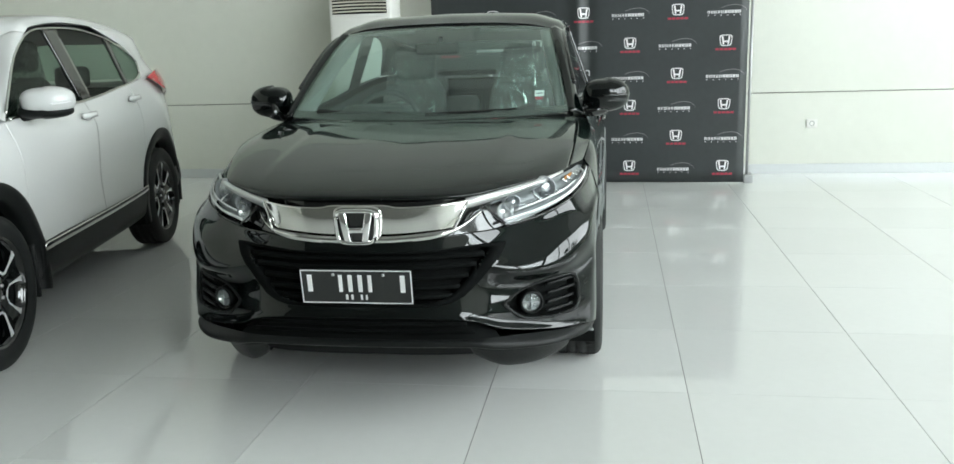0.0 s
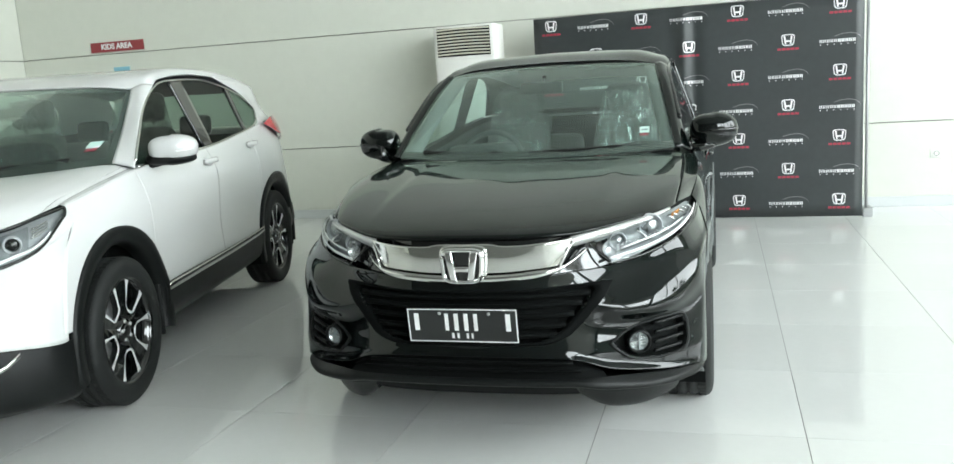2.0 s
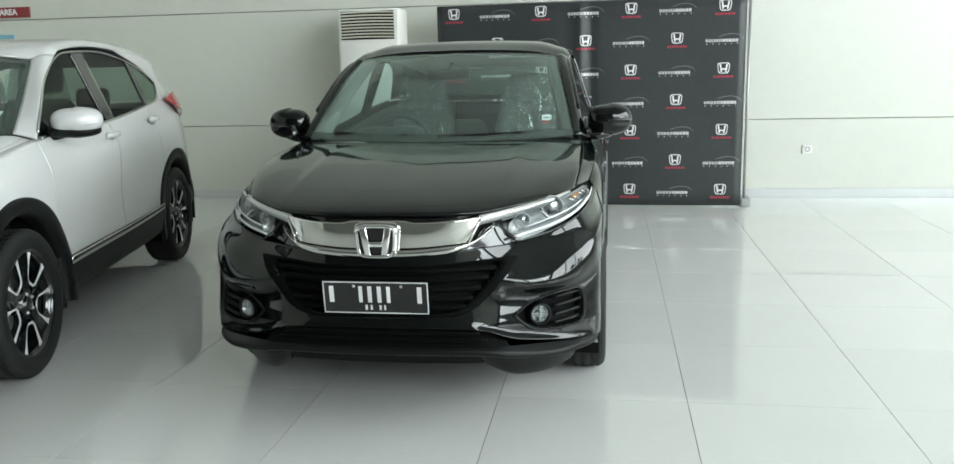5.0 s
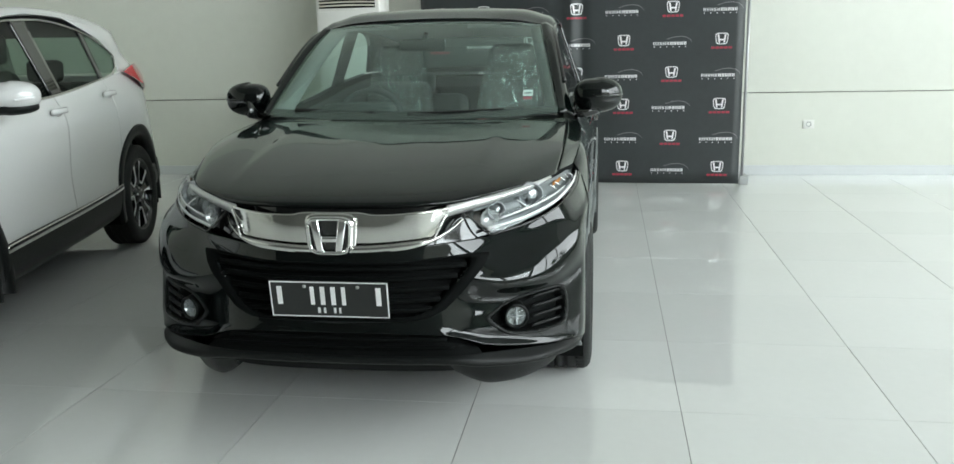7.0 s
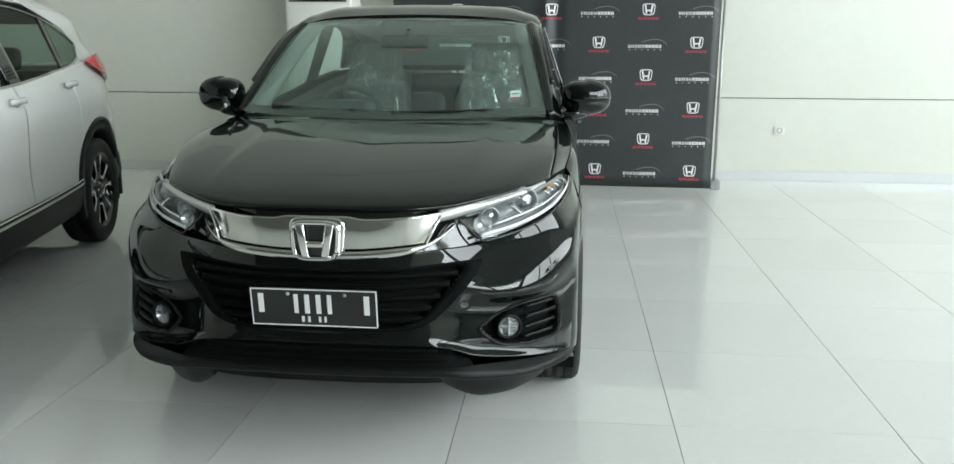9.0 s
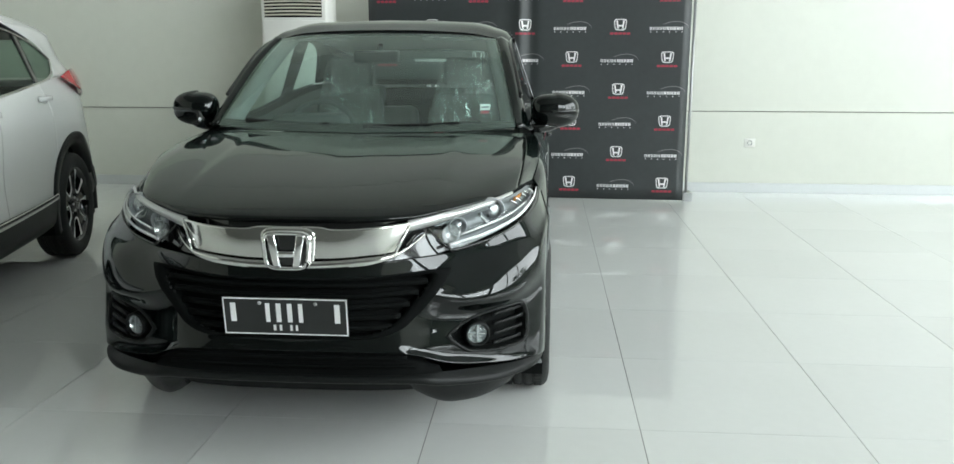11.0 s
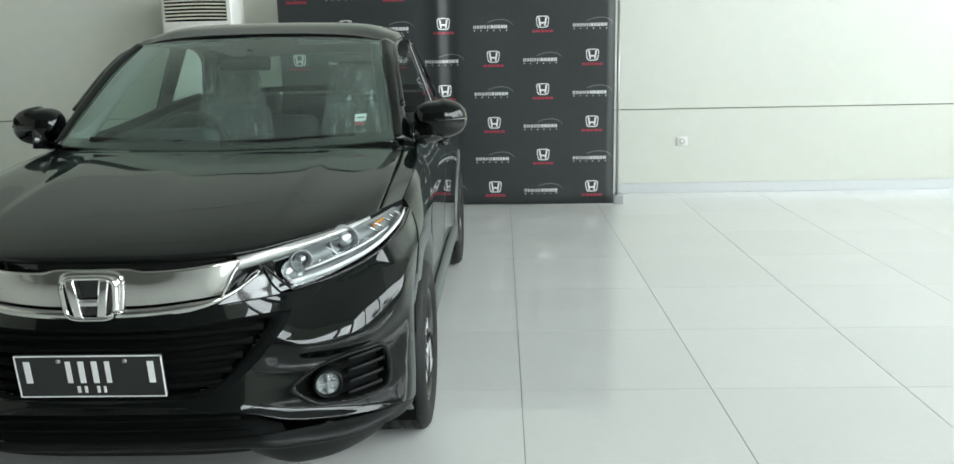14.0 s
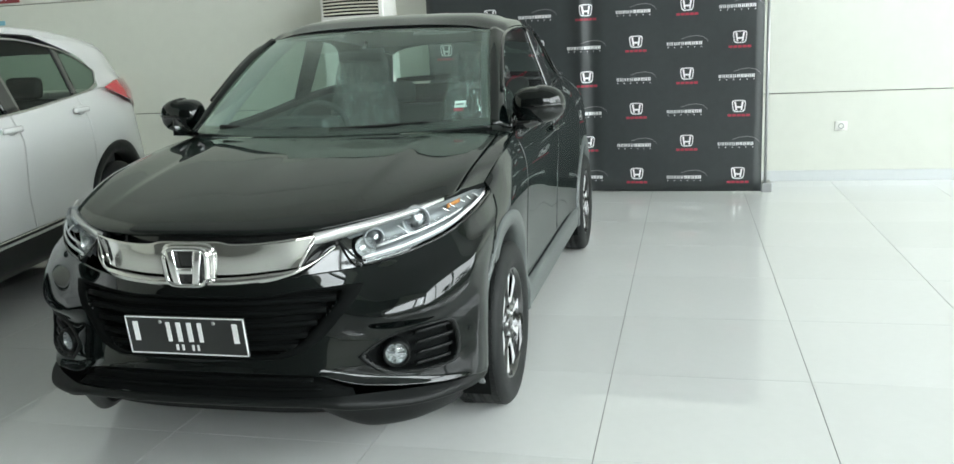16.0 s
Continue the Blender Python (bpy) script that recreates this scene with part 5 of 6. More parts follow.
for s in (-.085, .105):
    part("plate_bolt", moved(lathe([(.007, 0), (.006, .004), (.0005, .005)], 14), pose(s, -.0245, .608, 0, 0, -90)), M["steel"], plate)

# cabin
part("dashboard", moved(box_bm(-.70, .70, -.32, .30, -.14, .12, .08, 4), pose(0, 1.56, .93)), M["trim_dark"], hrv)
part("instrument_hood", moved(box_bm(-.19, .19, -.10, .10, -.05, .06, .045, 4), pose(-.36, 1.72, 1.05)), M["trim_dark"], hrv)
whl = part("steering_wheel", moved(tube([(.185 * math.cos(a), 0, .185 * math.sin(a)) for a in np.linspace(0, 2 * math.pi, 36, endpoint=False)], .016, 10, True), pose(-.36, 1.90, .99, -24)), M["trim_dark"], hrv)
part("steering_hub", moved(box_bm(-.14, .14, -.03, .02, -.045, .045, .02), pose(-.36, 1.91, .98, -24)), M["trim_dark"], whl)
for x in (-.36, .36):
    seat(hrv, x, 2.25, .49, .50)
for x in (-.40, .40):
    rs = new("rear_seat")
    rs.parent = hrv
    part("rear_cushion", box_bm(x - .36, x + .36, 2.85, 3.25, .5, .68, .05), M["seat"], rs)
    part("rear_backrest", moved(box_bm(-.36, .36, -.08, .08, 0, .50, .05), pose(x, 3.27, .56, -16)), M["seat"], rs)
    part("rear_headrest", moved(box_bm(-.12, .12, -.045, .045, 0, .14, .035), pose(x, 3.42, 1.06, -10)), M["seat"], rs)
mir = part("inside_mirror", moved(box_bm(-.12, .12, -.018, .018, -.032, .032, .014), pose(-.015, 1.76, 1.402, -8)), M["plastic"], hrv)
part("mirror_stalk", tube([(0, 1.80, 1.462), (-.008, 1.775, 1.42)], .012, 8), M["gloss_black"], mir)
pair("door_card", lambda: sheet(PS[2:55, 75:165:4] - np.array([.07, 0, 0])), M["trim_dark"], hrv)
part("cabin_floor", box_bm(-.78, .78, 1.2, 4.0, .30, .40), M["trim_dark"], hrv, smooth=False)
part("firewall", box_bm(-.74, .74, 1.22, 1.26, .35, .98), M["cavity"], hrv, smooth=False)
pair("sun_visor", lambda: moved(box_bm(-.15, .15, -.07, .07, -.01, .01, .008), pose(.34, 2.045, 1.512, 18)), M["trim_grey"], hrv)


# ---- white larger crossover ----
CAR = pose(-2.755, .283, 0, 0, 0, 12.63)
crv = thing("white_car", CAR, "pearl white mid-size crossover car with black cladding, parked on tiles", "car")
WC, HC = .362, (0.0, 2.66)
SC = [
    [(.80, -.24, 1.02), (.83, 0, 1.06), (.845, .3, 1.10), (.848, .6, 1.128), (.848, 1.0, 1.14), (.848, 1.5, 1.155), (.843, 2.0, 1.195), (.828, 2.6, 1.24), (.805, 2.95, 1.25), (.74, 3.3, 1.24), (.6, 3.55, 1.21)],
    [(.855, -.30, .93), (.88, 0, .96), (.89, .3, .985), (.895, .6, 1.0), (.9, 1.0, 1.01), (.905, 1.5, 1.02), (.905, 2.0, 1.04), (.9, 2.6, 1.07), (.88, 2.95, 1.08), (.80, 3.3, 1.08), (.65, 3.55, 1.06)],
    [(.88, -.42, .84), (.905, 0, .86), (.91, .3, .87), (.905, .6, .88), (.905, 1.0, .885), (.908, 1.5, .89), (.915, 2.0, .90), (.925, 2.6, .92), (.905, 2.95, .93), (.82, 3.3, .93), (.66, 3.6, .92)],
    [(.895, -.50, .70), (.92, 0, .68), (.915, .3, .68), (.90, .6, .68), (.895, 1.0, .68), (.895, 1.5, .68), (.905, 2.0, .69), (.925, 2.6, .72), (.91, 2.95, .74), (.84, 3.3, .75), (.68, 3.62, .75)],
    [(.90, -.55, .50), (.92, 0, .49), (.915, .3, .485), (.91, .6, .48), (.905, 1.0, .48), (.905, 1.5, .48), (.91, 2.0, .485), (.925, 2.6, .50), (.91, 2.95, .52), (.85, 3.3, .54), (.70, 3.62, .55)],
]
PSC = surf(SC, 200, 60)
sxc = side_lookup(PSC)


def in_arch_c(p, r=.46):
    return any((p[1] - h) ** 2 + (p[2] - WC) ** 2 < r * r for h in HC)


def cut_c(y0, y1):
    return lambda: between(sheet(PSC, in_arch_c), y0, y1)


for nm, y0, y1 in (("front_fender", -1.0, .408), ("front_door", .411, 1.458), ("rear_door", 1.461, 2.303), ("rear_quarter_panel", 2.306, 3.9)):
    pair(nm, cut_c(y0, y1), M["white_paint"], crv, solid=.004)
pair("door_gap", lambda: sheet(PSC[:, 2:-2] - np.array([.012, 0, 0]), in_arch_c), M["cavity"], crv)
FB = [
    [(0, -.86, .90), (.3, -.86, .84), (.50, -.835, .795), (.655, -.725, .802), (.762, -.60, .826), (.822, -.45, .872), (.855, -.30, .93)],
    [(0, -.92, .80), (.3, -.90, .80), (.54, -.84, .755), (.70, -.725, .76), (.80, -.60, .775), (.858, -.475, .805), (.88, -.42, .84)],
    [(0, -.95, .66), (.3, -.93, .66), (.58, -.86, .66), (.75, -.74, .67), (.85, -.62, .68), (.885, -.54, .69), (.895, -.50, .70)],
    [(0, -.95, .52), (.3, -.93, .52), (.6, -.86, .51), (.76, -.76, .50), (.86, -.65, .48), (.893, -.57, .47), (.90, -.53, .47)],
]
PFB = surf(FB, 60, 30)
part("front_bumper", join([sheet(PFB, in_arch_c), flip(sheet(PFB, in_arch_c))]), M["white_paint"], crv, solid=.004)
FL = [
    [(0, -.94, .53), (.3, -.92, .53), (.6, -.855, .515), (.76, -.755, .503), (.86, -.645, .483), (.893, -.565, .473), (.902, -.50, .47)],
    [(0, -.955, .40), (.3, -.935, .40), (.6, -.87, .39), (.77, -.765, .38), (.868, -.65, .37), (.905, -.565, .36), (.912, -.49, .36)],
    [(0, -.93, .27), (.3, -.91, .27), (.6, -.84, .26), (.76, -.74, .25), (.85, -.63, .24), (.89, -.55, .24), (.90, -.48, .24)],
    [(0, -.80, .21), (.3, -.79, .21), (.6, -.73, .20), (.74, -.64, .20), (.82, -.56, .20), (.86, -.50, .20), (.87, -.46, .20)],
]
PFL = surf(FL, 60, 24)
part("lower_bumper", both(PFL), M["plastic"], crv, solid=.004)
crv_skin = Skin(PFL)
pair("fog_chrome", lambda: ribbon([crv_skin.at(x, z, .004) for x, z in ((.50, .395), (.62, .395), (.70, .405), (.765, .44), (.80, .475))], [((.5, -1, 0), (0, 0, 1))] * 5, .022, .012), M["chrome"], crv)


def crv_fog(s):
    p = crv_skin.at(s * .66, .44, 0)
    return part("fog_lamp", moved(lathe([(.045, -.02), (.043, .008), (.034, .012), (.026, .004), (.0005, .002)], 28), pose(p.x, p.y, p.z, 0, 0, -90 + s * 35)), M["reflector"], crv)


for s in (1, -1):
    crv_fog(s)
HC0 = [
    [(0, -.84, .955), (.3, -.82, .955), (.5, -.745, .945), (.63, -.60, .957), (.715, -.465, .980), (.77, -.24, 1.020)],
    [(0, -.70, 1.03), (.3, -.69, 1.03), (.52, -.60, 1.03), (.64, -.45, 1.035), (.72, -.30, 1.04), (.775, -.12, 1.045)],
    [(0, -.40, 1.08), (.3, -.39, 1.085), (.53, -.33, 1.085), (.66, -.20, 1.085), (.74, -.08, 1.075), (.79, .05, 1.07)],
    [(0, -.08, 1.12), (.3, -.06, 1.125), (.55, .02, 1.13), (.67, .14, 1.13), (.745, .22, 1.12), (.80, .28, 1.10)],
    [(0, .02, 1.13), (.3, .05, 1.135), (.55, .16, 1.145), (.67, .30, 1.15), (.735, .40, 1.145), (.80, .45, 1.12)],
]
PHC = surf(HC0, 240, 40)
part("bonnet", both(PHC[:, :218]), M["white_paint"], crv, solid=.005)
pair("fender_top", lambda: sheet(PHC[:, 219:]), M["white_paint"], crv, solid=.004)
pair("fender_shoulder", lambda: sheet(surf([[(.765, -.22, 1.025), (.79, .05, 1.072), (.80, .28, 1.102), (.80, .45, 1.12), (.80, .6, 1.13)], [(.80, -.24, 1.02), (.832, .05, 1.068), (.845, .3, 1.10), (.847, .45, 1.115), (.848, .6, 1.128)]], 30, 5)), M["white_paint"], crv, solid=.004)
part("bonnet_gap", join([sheet(PHC - np.array([0, 0, .018])), flip(sheet(PHC - np.array([0, 0, .018])))]), M["cavity"], crv)
# headlamps
LT = [(.44, -.79, .925), (.58, -.67, .935), (.701, -.505, .966), (.757, -.372, .989), (.805, -.242, 1.012)]
LM = [(.46, -.835, .865), (.615, -.722, .87), (.737, -.580, .90), (.792, -.435, .93), (.820, -.268, .998)]
LB = [(.48, -.852, .80), (.64, -.742, .805), (.750, -.622, .829), (.806, -.475, .868), (.826, -.288, .980)]
PLC = surf([LT, LM, LB], 40, 12)

pair("lamp_surround", lambda: sheet(surf([LB[2:] + [(.803, -.235, 1.018)], [(.764, -.60, .822), (.824, -.45, .868), (.857, -.30, .93), (.86, -.275, .945)]], 30, 6)), M["white_paint"], crv, solid=.004)


def crv_lamp(s):
    hl = new("headlamp")
    hl.parent = crv

    def put(name, bm, m, label=""):
        return part(name, bm if s > 0 else flip(bm), m, hl, label)
    put("lens", sheet(PLC), M["lens"])
    put("housing", sheet(PLC + np.array([-.03, .05, 0])), M["lamp_silver"])
    put("lamp_mask", sheet(PLC[2:10, 8:26] + np.array([-.022, .036, 0])), M["lamp_dark"])
    put("lamp_edge", tube([tuple(p) for p in PLC[0]] + [tuple(p) for p in PLC[1:, -1]] + [tuple(p) for p in PLC[-1, ::-1]], .006, 8), M["gloss_black"])
    put("light_guide", ribbon([tuple(p + np.array([-.006, .012, .008])) for p in PLC[-2, :34]], [((.6, -1, 0), (0, 0, 1))] * 34, .016, .006), M["drl"])
    for k in (10, 20):
        p = PLC[6, k] + np.array([-.012, .022, .004])
        aim = pose(*p, 0, 0, -60)
        put("projector", moved(lathe([(.038, -.02), (.038, .004), (.032, .008), (.028, -.004)], 28), aim), M["lamp_silver"])
        put("projector_lens", moved(lathe([(.028, -.004), (.015, .006), (.0005, .009)], 24), aim), M["gloss_black"])
    for j in (3, 4, 5, 6):
        put("lamp_rib", ribbon([tuple(p + np.array([-.012, .018, 0])) for p in PLC[j, 26:33]], [((.7, -1, 0), (0, 0, 1))] * 7, .006, .005), M["chrome"])


for s in (1, -1):
    crv_lamp(s)
part("front_grille", sheet(np.concatenate([surf([[(0, -.90, .93), (.25, -.885, .93), (.44, -.82, .93)], [(0, -.95, .78), (.25, -.935, .78), (.45, -.86, .80)]], 20, 8)])), M["gloss_black"], crv, solid=.01)

# cladding
for h in HC:
    pair("arch_moulding", lambda: arch_trim(h, WC, .425, .515, .016, .24, lambda y, z: min(.926, sxc(max(y, -.50), max(z, .5)) + (.004 if z < .5 else 0))), M["plastic"], crv)
    pair("wheel_liner", lambda: liner(h, WC, .44, .52, .90, .22), M["cavity"], crv)
    for s in (1, -1):
        wheel(crv, s * .814, h, WC, .260, .218, "broad")
SLC = [[(.908, .43, .49), (.908, 1.0, .487), (.908, 1.5, .487), (.912, 2.0, .49), (.918, 2.24, .50)],
       [(.930, .43, .46), (.928, 1.0, .455), (.928, 1.5, .455), (.930, 2.0, .46), (.932, 2.23, .47)],
       [(.918, .43, .33), (.912, 1.0, .32), (.912, 1.5, .32), (.915, 2.0, .325), (.92, 2.2, .335)],
       [(.84, .43, .26), (.83, 1.0, .25), (.83, 1.5, .25), (.83, 2.0, .25), (.84, 2.2, .26)]]
pair("sill_moulding", lambda: sheet(surf(SLC, 60, 16)), M["plastic"], crv, solid=.004)
pair("chrome_strip", lambda: ribbon(cr([(.936, .46, .470), (.932, 1.0, .47), (.932, 1.5, .472), (.935, 2.0, .484), (.936, 2.2, .496)], 40), [((1, 0, .15), (0, 0, 1))] * 40, .042, .006), M["chrome"], crv)
pair("strip_inlay", lambda: ribbon(cr([(.942, .50, .478), (.938, 1.0, .478), (.938, 1.5, .480), (.941, 2.0, .490), (.941, 2.18, .500)], 40), [((1, 0, .15), (0, 0, 1))] * 40, .016, .003), M["plastic"], crv)
pair("mud_flap", lambda: box_bm(.74, .905, .40, .42, .22, .50, .01), M["plastic"], crv)
pair("rear_flap", lambda: box_bm(.74, .905, 3.06, 3.08, .25, .55, .01), M["plastic"], crv)
part("underbody", box_bm(-.76, .76, -.6, 3.4, .22, .36), M["cavity"], crv, smooth=False)
TC = [[(0, 3.60, 1.2), (.3, 3.6, 1.2), (.6, 3.55, 1.21)], [(0, 3.66, .95), (.3, 3.66, .95), (.65, 3.57, .95)], [(0, 3.68, .55), (.3, 3.68, .55), (.70, 3.62, .55)], [(0, 3.60, .3), (.3, 3.6, .3), (.70, 3.5, .3)]]
PTC = surf(TC, 20, 16)
part("tailgate", join([sheet(PTC), flip(sheet(PTC))]), M["white_paint"], crv, solid=.006)
pair("rear_cladding", lambda: sheet(surf([[(.918, 2.95, .53), (.86, 3.3, .545), (.70, 3.63, .55)], [(.92, 2.98, .40), (.865, 3.3, .40), (.70, 3.65, .40)], [(.86, 2.98, .28), (.80, 3.3, .28), (.66, 3.6, .28)]], 20, 8)), M["plastic"], crv, solid=.004)
# tail lamp, arrow shaped
TLX = [[(.848, 2.72, 1.252), (.848, 2.90, 1.297), (.80, 3.12, 1.302), (.75, 3.28, 1.29), (.69, 3.42, 1.27)],
       [(.856, 2.73, 1.246), (.868, 2.96, 1.22), (.835, 3.16, 1.21), (.775, 3.32, 1.20), (.70, 3.46, 1.18)],
       [(.862, 2.75, 1.238), (.880, 3.00, 1.16), (.850, 3.15, 1.13), (.79, 3.32, 1.09), (.72, 3.47, 1.05)]]
pair("tail_lamp", lambda: sheet(surf(TLX, 24, 14) + np.array([.012, 0, 0])), M["red_lens"], crv, "red arrow-shaped tail lamp", solid=.012)

# glasshouse
WSC = [[(0, .04, 1.135), (.3, .07, 1.14), (.56, .19, 1.15), (.725, .42, 1.158)], [(0, .35, 1.33), (.29, .37, 1.33), (.53, .46, 1.325), (.69, .64, 1.30)],
       [(0, .62, 1.47), (.28, .64, 1.47), (.51, .70, 1.46), (.66, .82, 1.44)], [(0, .83, 1.565), (.28, .845, 1.562), (.5, .88, 1.553), (.635, .95, 1.535)]]
PWC = surf(WSC, 40, 30)
part("windscreen", join([sheet(PWC), flip(sheet(PWC))]), M["glass"], crv)
for q in (PWC[27:], PWC[:3], PWC[:, 37:]):
    Q = q - np.array([0, -.004, .004])
    if len(q) < 10:
        part("screen_border", both(Q), M["gloss_black"], crv)
    else:
        pair("screen_border", lambda: sheet(Q), M["gloss_black"], crv)
PI = [(.73, .415, 1.156), (.695, .635, 1.30), (.665, .82, 1.445), (.638, .955, 1.54)]
PM = [(.79, .425, 1.14), (.76, .61, 1.29), (.722, .82, 1.45), (.688, 1.0, 1.565)]
PO = [(.842, .43, 1.122), (.806, .575, 1.262), (.762, .785, 1.42), (.722, 1.06, 1.56)]
pair("a_pillar", lambda: sheet(surf([PI, PM, PO], 30, 8)), M["white_paint"], crv, solid=.01)
RC = [
    [(0, 0.84, 1.572), (0.28, 0.855, 1.568), (0.5, 0.89, 1.56), (0.636, 0.955, 1.543), (0.69, 1.0, 1.565), (0.722, 1.06, 1.56)],
    [(0, 1.1, 1.64), (0.28, 1.1, 1.637), (0.5, 1.1, 1.6348), (0.63, 1.1, 1.6296), (0.69, 1.12, 1.624), (0.728, 1.15, 1.597)],
    [(0, 1.6, 1.672), (0.28, 1.6, 1.67), (0.5, 1.6, 1.6718), (0.62, 1.6, 1.6696), (0.675, 1.6, 1.66), (0.712, 1.6, 1.627)],
    [(0, 2.3, 1.655), (0.28, 2.3, 1.652), (0.49, 2.3, 1.657), (0.61, 2.3, 1.656), (0.665, 2.3, 1.645), (0.706, 2.3, 1.605)],
    [(0, 3.0, 1.585), (0.27, 3.0, 1.58), (0.46, 3.0, 1.5836), (0.57, 3.0, 1.5942), (0.63, 3.0, 1.584), (0.676, 3.0, 1.552)],
    [(0, 3.35, 1.54), (0.26, 3.35, 1.535), (0.44, 3.34, 1.537), (0.53, 3.32, 1.544), (0.58, 3.3, 1.535), (0.626, 3.27, 1.505)],
]
PRC = surf(RC, 50, 50)
part("roof", both(PRC), M["white_paint"], crv, solid=.006)
part("headliner", join([sheet(PRC[2:, :44] - np.array([0, 0, .03])), flip(sheet(PRC[2:, :44] - np.array([0, 0, .03])))]), M["trim_grey"], crv)
GTC = [(.832, .455, 1.158), (.80, .60, 1.280), (.75, .82, 1.438), (.714, 1.11, 1.562), (.704, 1.42, 1.59), (.70, 1.80, 1.592), (.702, 2.1, 1.568), (.715, 2.40, 1.52), (.748, 2.62, 1.44), (.785, 2.72, 1.365)]
GBC = [(.847, .45, 1.126), (.847, .74, 1.140), (.848, 1.05, 1.147), (.848, 1.25, 1.152), (.848, 1.5, 1.16), (.846, 1.8, 1.18), (.842, 2.1, 1.205), (.835, 2.35, 1.225), (.828, 2.52, 1.245), (.812, 2.66, 1.285)]
PGC = surf([GTC, GBC], 90, 14)
pair("front_window", lambda: sheet(PGC[:, 1:37]), M["tinted_glass"], crv)
pair("rear_window", lambda: sheet(PGC[:, 42:66]), M["tinted_glass"], crv)
pair("quarter_window", lambda: sheet(PGC[:, 68:]), M["tinted_glass"], crv)
pair("b_pillar", lambda: sheet(PGC[:, 36:43] + np.array([.004, 0, 0])), M["gloss_black"], crv, solid=.01)
pair("window_post", lambda: sheet(PGC[:, 65:69] + np.array([.004, 0, 0])), M["gloss_black"], crv, solid=.008)
loop = [tuple(p) for p in PGC[0]] + [tuple(p) for p in PGC[1:, -1]] + [tuple(p) for p in PGC[-1, ::-1]]
pair("window_chrome", lambda: tube([(x + .006, y, z) for x, y, z in loop], .008, 8), M["chrome"], crv)
CQC = [[(.708, 2.1, 1.612), (.696, 2.6, 1.594), (.676, 3.0, 1.550), (.626, 3.27, 1.504)], [(.75, 2.64, 1.46), (.735, 2.8, 1.44), (.705, 3.1, 1.40), (.64, 3.40, 1.37)], [(.815, 2.70, 1.288), (.80, 2.85, 1.285), (.755, 3.18, 1.29), (.67, 3.46, 1.285)], [(.828, 2.6, 1.24), (.808, 2.93, 1.252), (.755, 3.28, 1.255), (.68, 3.5, 1.24)]]
pair("d_pillar", lambda: sheet(surf(CQC, 30, 20)), M["white_paint"], crv, solid=.006)
RGC = surf([[(0, 3.32, 1.52), (.27, 3.32, 1.515), (.45, 3.30, 1.50), (.55, 3.24, 1.47)], [(0, 3.47, 1.37), (.3, 3.47, 1.37), (.52, 3.43, 1.36), (.64, 3.36, 1.33)], [(0, 3.58, 1.22), (.3, 3.58, 1.22), (.52, 3.54, 1.22), (.66, 3.44, 1.24)]], 30, 14)
part("rear_screen", join([sheet(RGC), flip(sheet(RGC))]), M["side_glass"], crv)
for s in (1, -1):
    e = new("door_mirror")
    e.parent = crv

    def put(name, bm, m, label="", **k):
        return part(name, bm if s > 0 else flip(bm), m, e, label, **k)
    put("shell", mirror_bm(.975, .64, 1.205, .125, .10, .075), M["white_paint"])
    put("mirror_base", mirror_bm(.955, .645, 1.150, .13, .095, .040), M["plastic"])
    put("arm", tube(cr([(.835, .60, 1.130), (.88, .605, 1.135), (.94, .62, 1.15)], 8), [.03, .03, .028, .028, .028, .028, .028, .028], 12), M["plastic"])
    put("indicator", ribbon(cr([(1.02, .545, 1.19), (1.07, .565, 1.195), (1.098, .61, 1.198)], 10), [((.5, -1, 0), (0, 0, 1))] * 10, .012, .006), M["drl"])
for y, z in ((1.36, 1.075), (2.22, 1.125)):
    pair("door_handle", lambda: ribbon(cr([(.900, y - .10, z), (.922, y - .06, z + .002), (.924, y + .05, z + .002), (.902, y + .10, z)], 12), [((1, 0, 0), (0, 0, 1))] * 12, .034, .012), M["white_paint"], crv)
    pair("handle_cup", lambda: moved(lathe([(.0005, 0), (.03, .001), (.032, -.004)], 20), pose(.9055 if y < 2 else .908, y, z, 0, 0, 0) @ Matrix.Diagonal((1, 1.8, 1, 1))), M["white_paint"], crv)
pair("side_marker", lambda: ribbon([(.918, 2.45, .94), (.918, 2.54, .935)], [((1, 0, 0), (0, 0, 1))] * 2, .008, .002), M["groove"], crv)
for path in ([(-.02, .12, 1.165), (-.30, .14, 1.17), (-.56, .22, 1.18)], [(.58, .28, 1.185), (.30, .14, 1.17), (.05, .10, 1.165)]):
    part("wiper", ribbon(cr(path, 20), [((0, -1, 1), (0, 1, 1))] * 20, .022, .016), M["plastic"], crv)


def on_screen_c(x, z):
    d = (PWC[:, :, 0] - x) ** 2 + (PWC[:, :, 2] - z) ** 2
    k = np.unravel_index(d.argmin(), d.shape)
    return Vector((x, PWC[k][1] + .006, z))


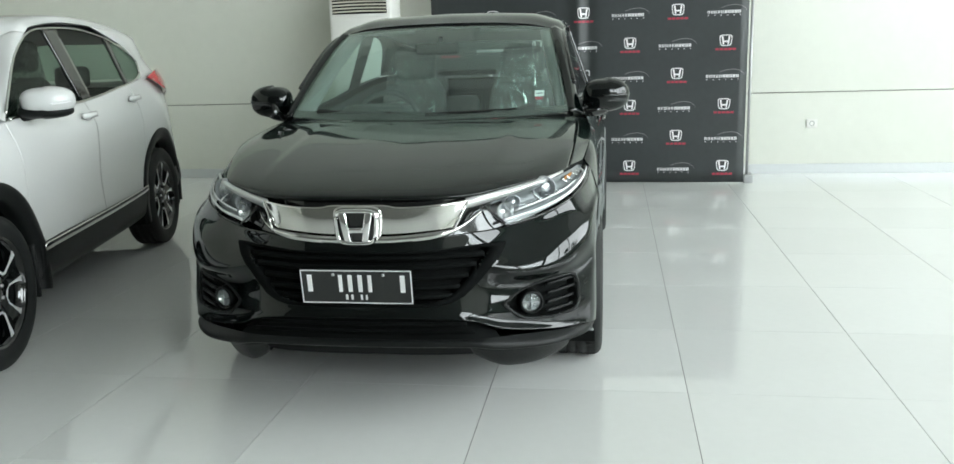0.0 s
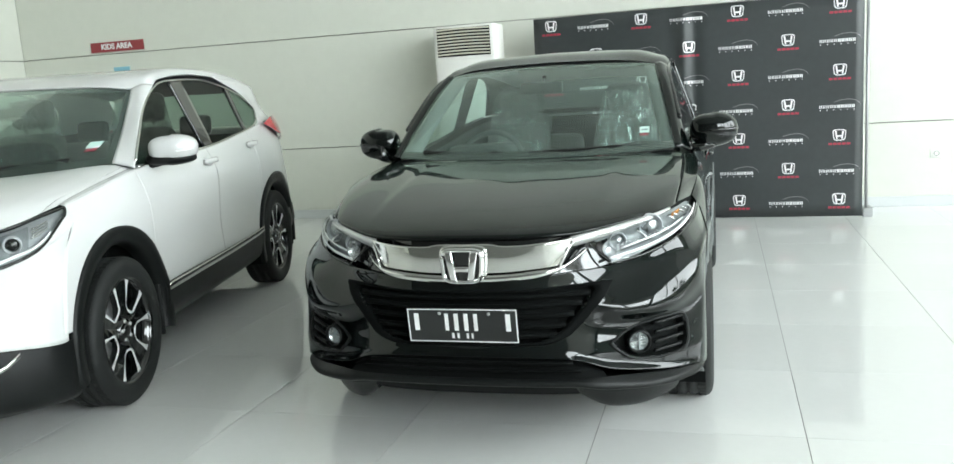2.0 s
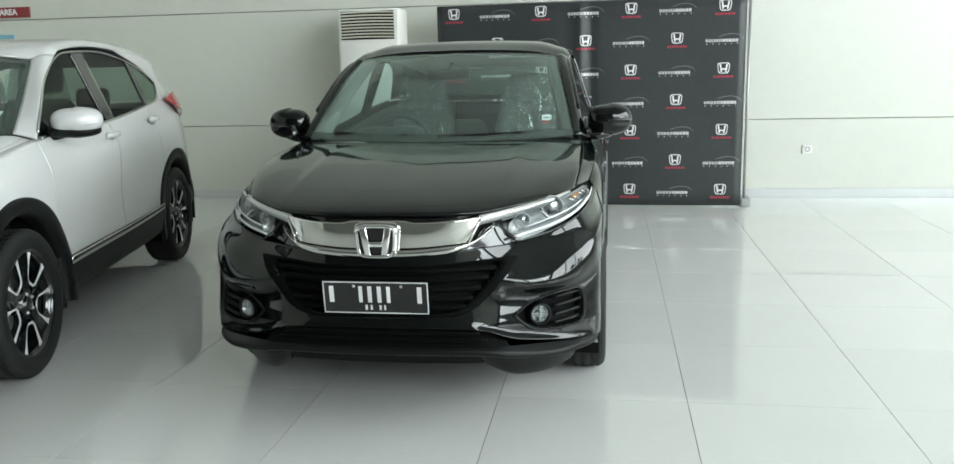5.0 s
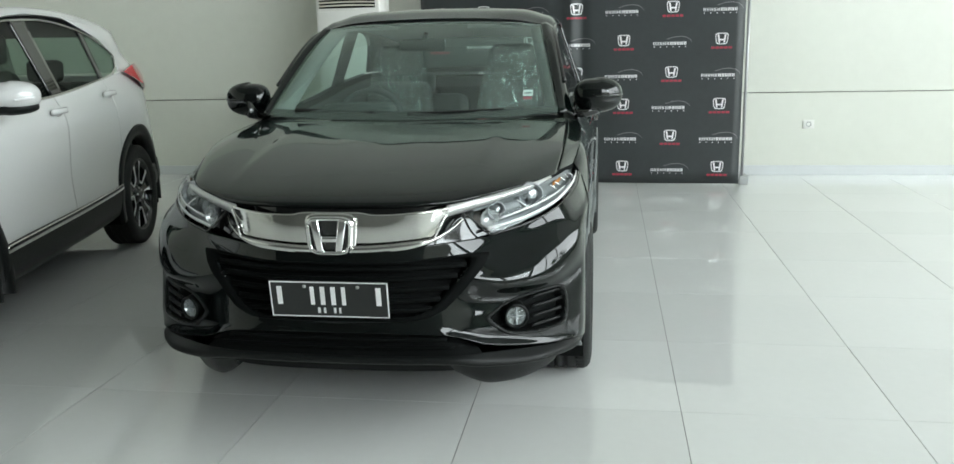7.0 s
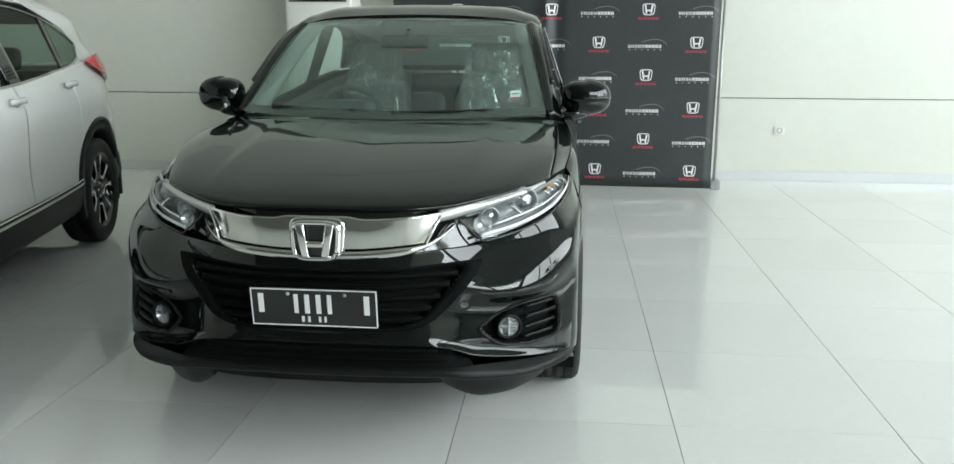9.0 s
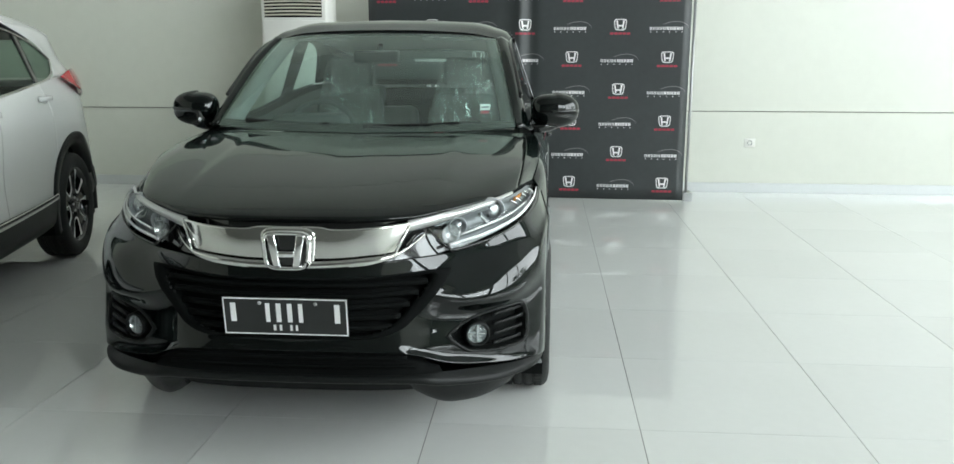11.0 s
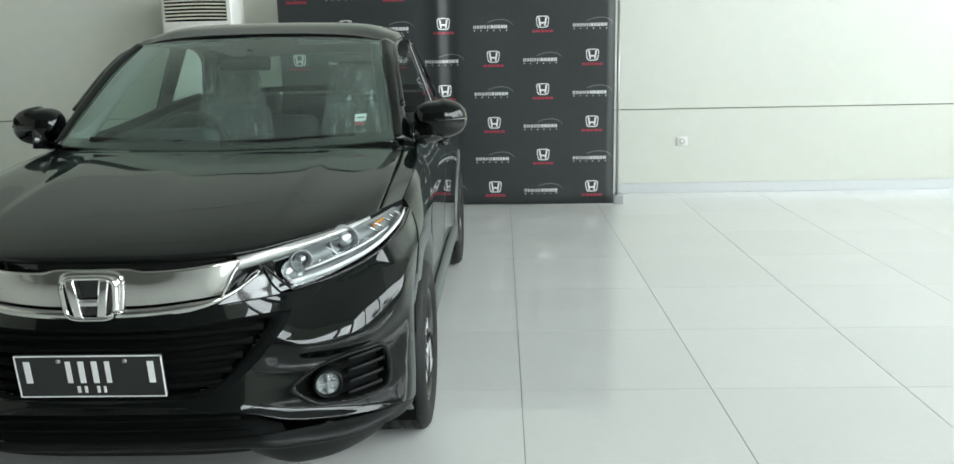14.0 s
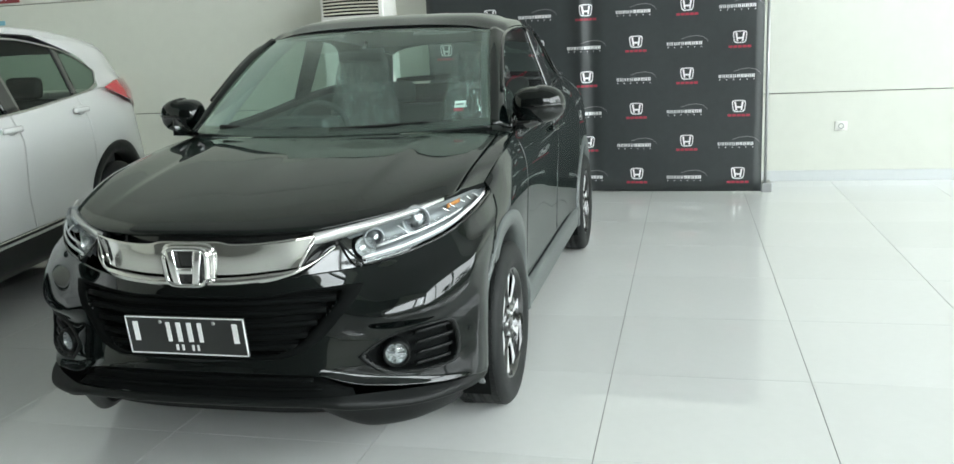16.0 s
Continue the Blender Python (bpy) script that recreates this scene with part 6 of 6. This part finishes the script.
for nm, x0, x1, z0, z1, m in (("sticker", .606, .650, 1.240, 1.270, "sign_white"), ("sticker_band", .610, .646, 1.226, 1.239, "print_red")):
    bm = bmesh.new()
    bm.faces.new([bm.verts.new(on_screen_c(x, z)) for x, z in ((x0, z0), (x1, z0), (x1, z1), (x0, z1))])
    part(nm, bm, M[m], crv, smooth=False)
part("dashboard", moved(box_bm(-.72, .72, -.30, .32, -.14, .12, .08, 4), pose(0, .47, 1.0)), M["trim_dark"], crv)
whl = part("steering_wheel", moved(tube([(.185 * math.cos(a), 0, .185 * math.sin(a)) for a in np.linspace(0, 2 * math.pi, 36, endpoint=False)], .016, 10, True), pose(-.38, .82, 1.06, -24)), M["trim_dark"], crv)
for x in (-.38, .38):
    seat(crv, x, 1.2, .62, .52)
for x in (-.40, .40):
    rs = new("rear_seat")
    rs.parent = crv
    part("rear_cushion", box_bm(x - .36, x + .36, 1.9, 2.3, .57, .75, .05), M["seat"], rs)
    part("rear_backrest", moved(box_bm(-.36, .36, -.08, .08, 0, .52, .05), pose(x, 2.32, .69, -16)), M["seat"], rs)
    part("rear_headrest", moved(box_bm(-.12, .12, -.045, .045, 0, .15, .035), pose(x, 2.48, 1.20, -10)), M["seat"], rs)
part("inside_mirror", moved(box_bm(-.12, .12, -.018, .018, -.032, .032, .014), pose(0, .72, 1.44, -8)), M["gloss_black"], crv)
pair("door_card", lambda: sheet(PSC[2:50, 70:150:4] - np.array([.07, 0, 0])), M["trim_dark"], crv)
part("cabin_floor", box_bm(-.80, .80, .2, 3.4, .36, .46), M["trim_dark"], crv, smooth=False)
part("firewall", box_bm(-.74, .74, .20, .24, .40, 1.05), M["cavity"], crv, smooth=False)


# ---- floor tiles ----
TX, TY, GX, GY = .8165, .7965, 1.243, .412
bed = part("floor", box_bm(LEFT - .2, RIGHT + .2, FRONT - .2, BACK + .2, -.06, -.004), M["grout"], smooth=False)
tagged(bed, "polished white porcelain tile floor with thin grey joints", "floor", kind="structure")
tile = bpy.data.meshes.new("tile")
tb = box_bm(-TX / 2 + .0016, TX / 2 - .0016, -TY / 2 + .0009, TY / 2 - .0009, -.012, 0)
tb.to_mesh(tile)
tb.free()
tile.materials.append(M["tile"])
far = []
i0, i1 = math.floor((LEFT - GX) / TX), math.ceil((RIGHT - GX) / TX)
j0, j1 = math.floor((FRONT - GY) / TY), math.ceil((BACK - GY) / TY)
for i in range(i0, i1):
    for j in range(j0, j1):
        cx, cy = GX + (i + .5) * TX, GY + (j + .5) * TY
        if -4.6 < cx < 5.8 and -3.4 < cy < 6.6:
            t = new("tile", tile)
            t.parent = bed
            t.location = (cx, cy, 0)
        else:
            far.append(box_bm(cx - TX / 2 + .0016, cx + TX / 2 - .0016, cy - TY / 2 + .0009, cy + TY / 2 - .0009, -.012, 0))
rest = part("tile_field", join(far), M["tile"], bed, smooth=False)
tagged(rest, kind="stuff")
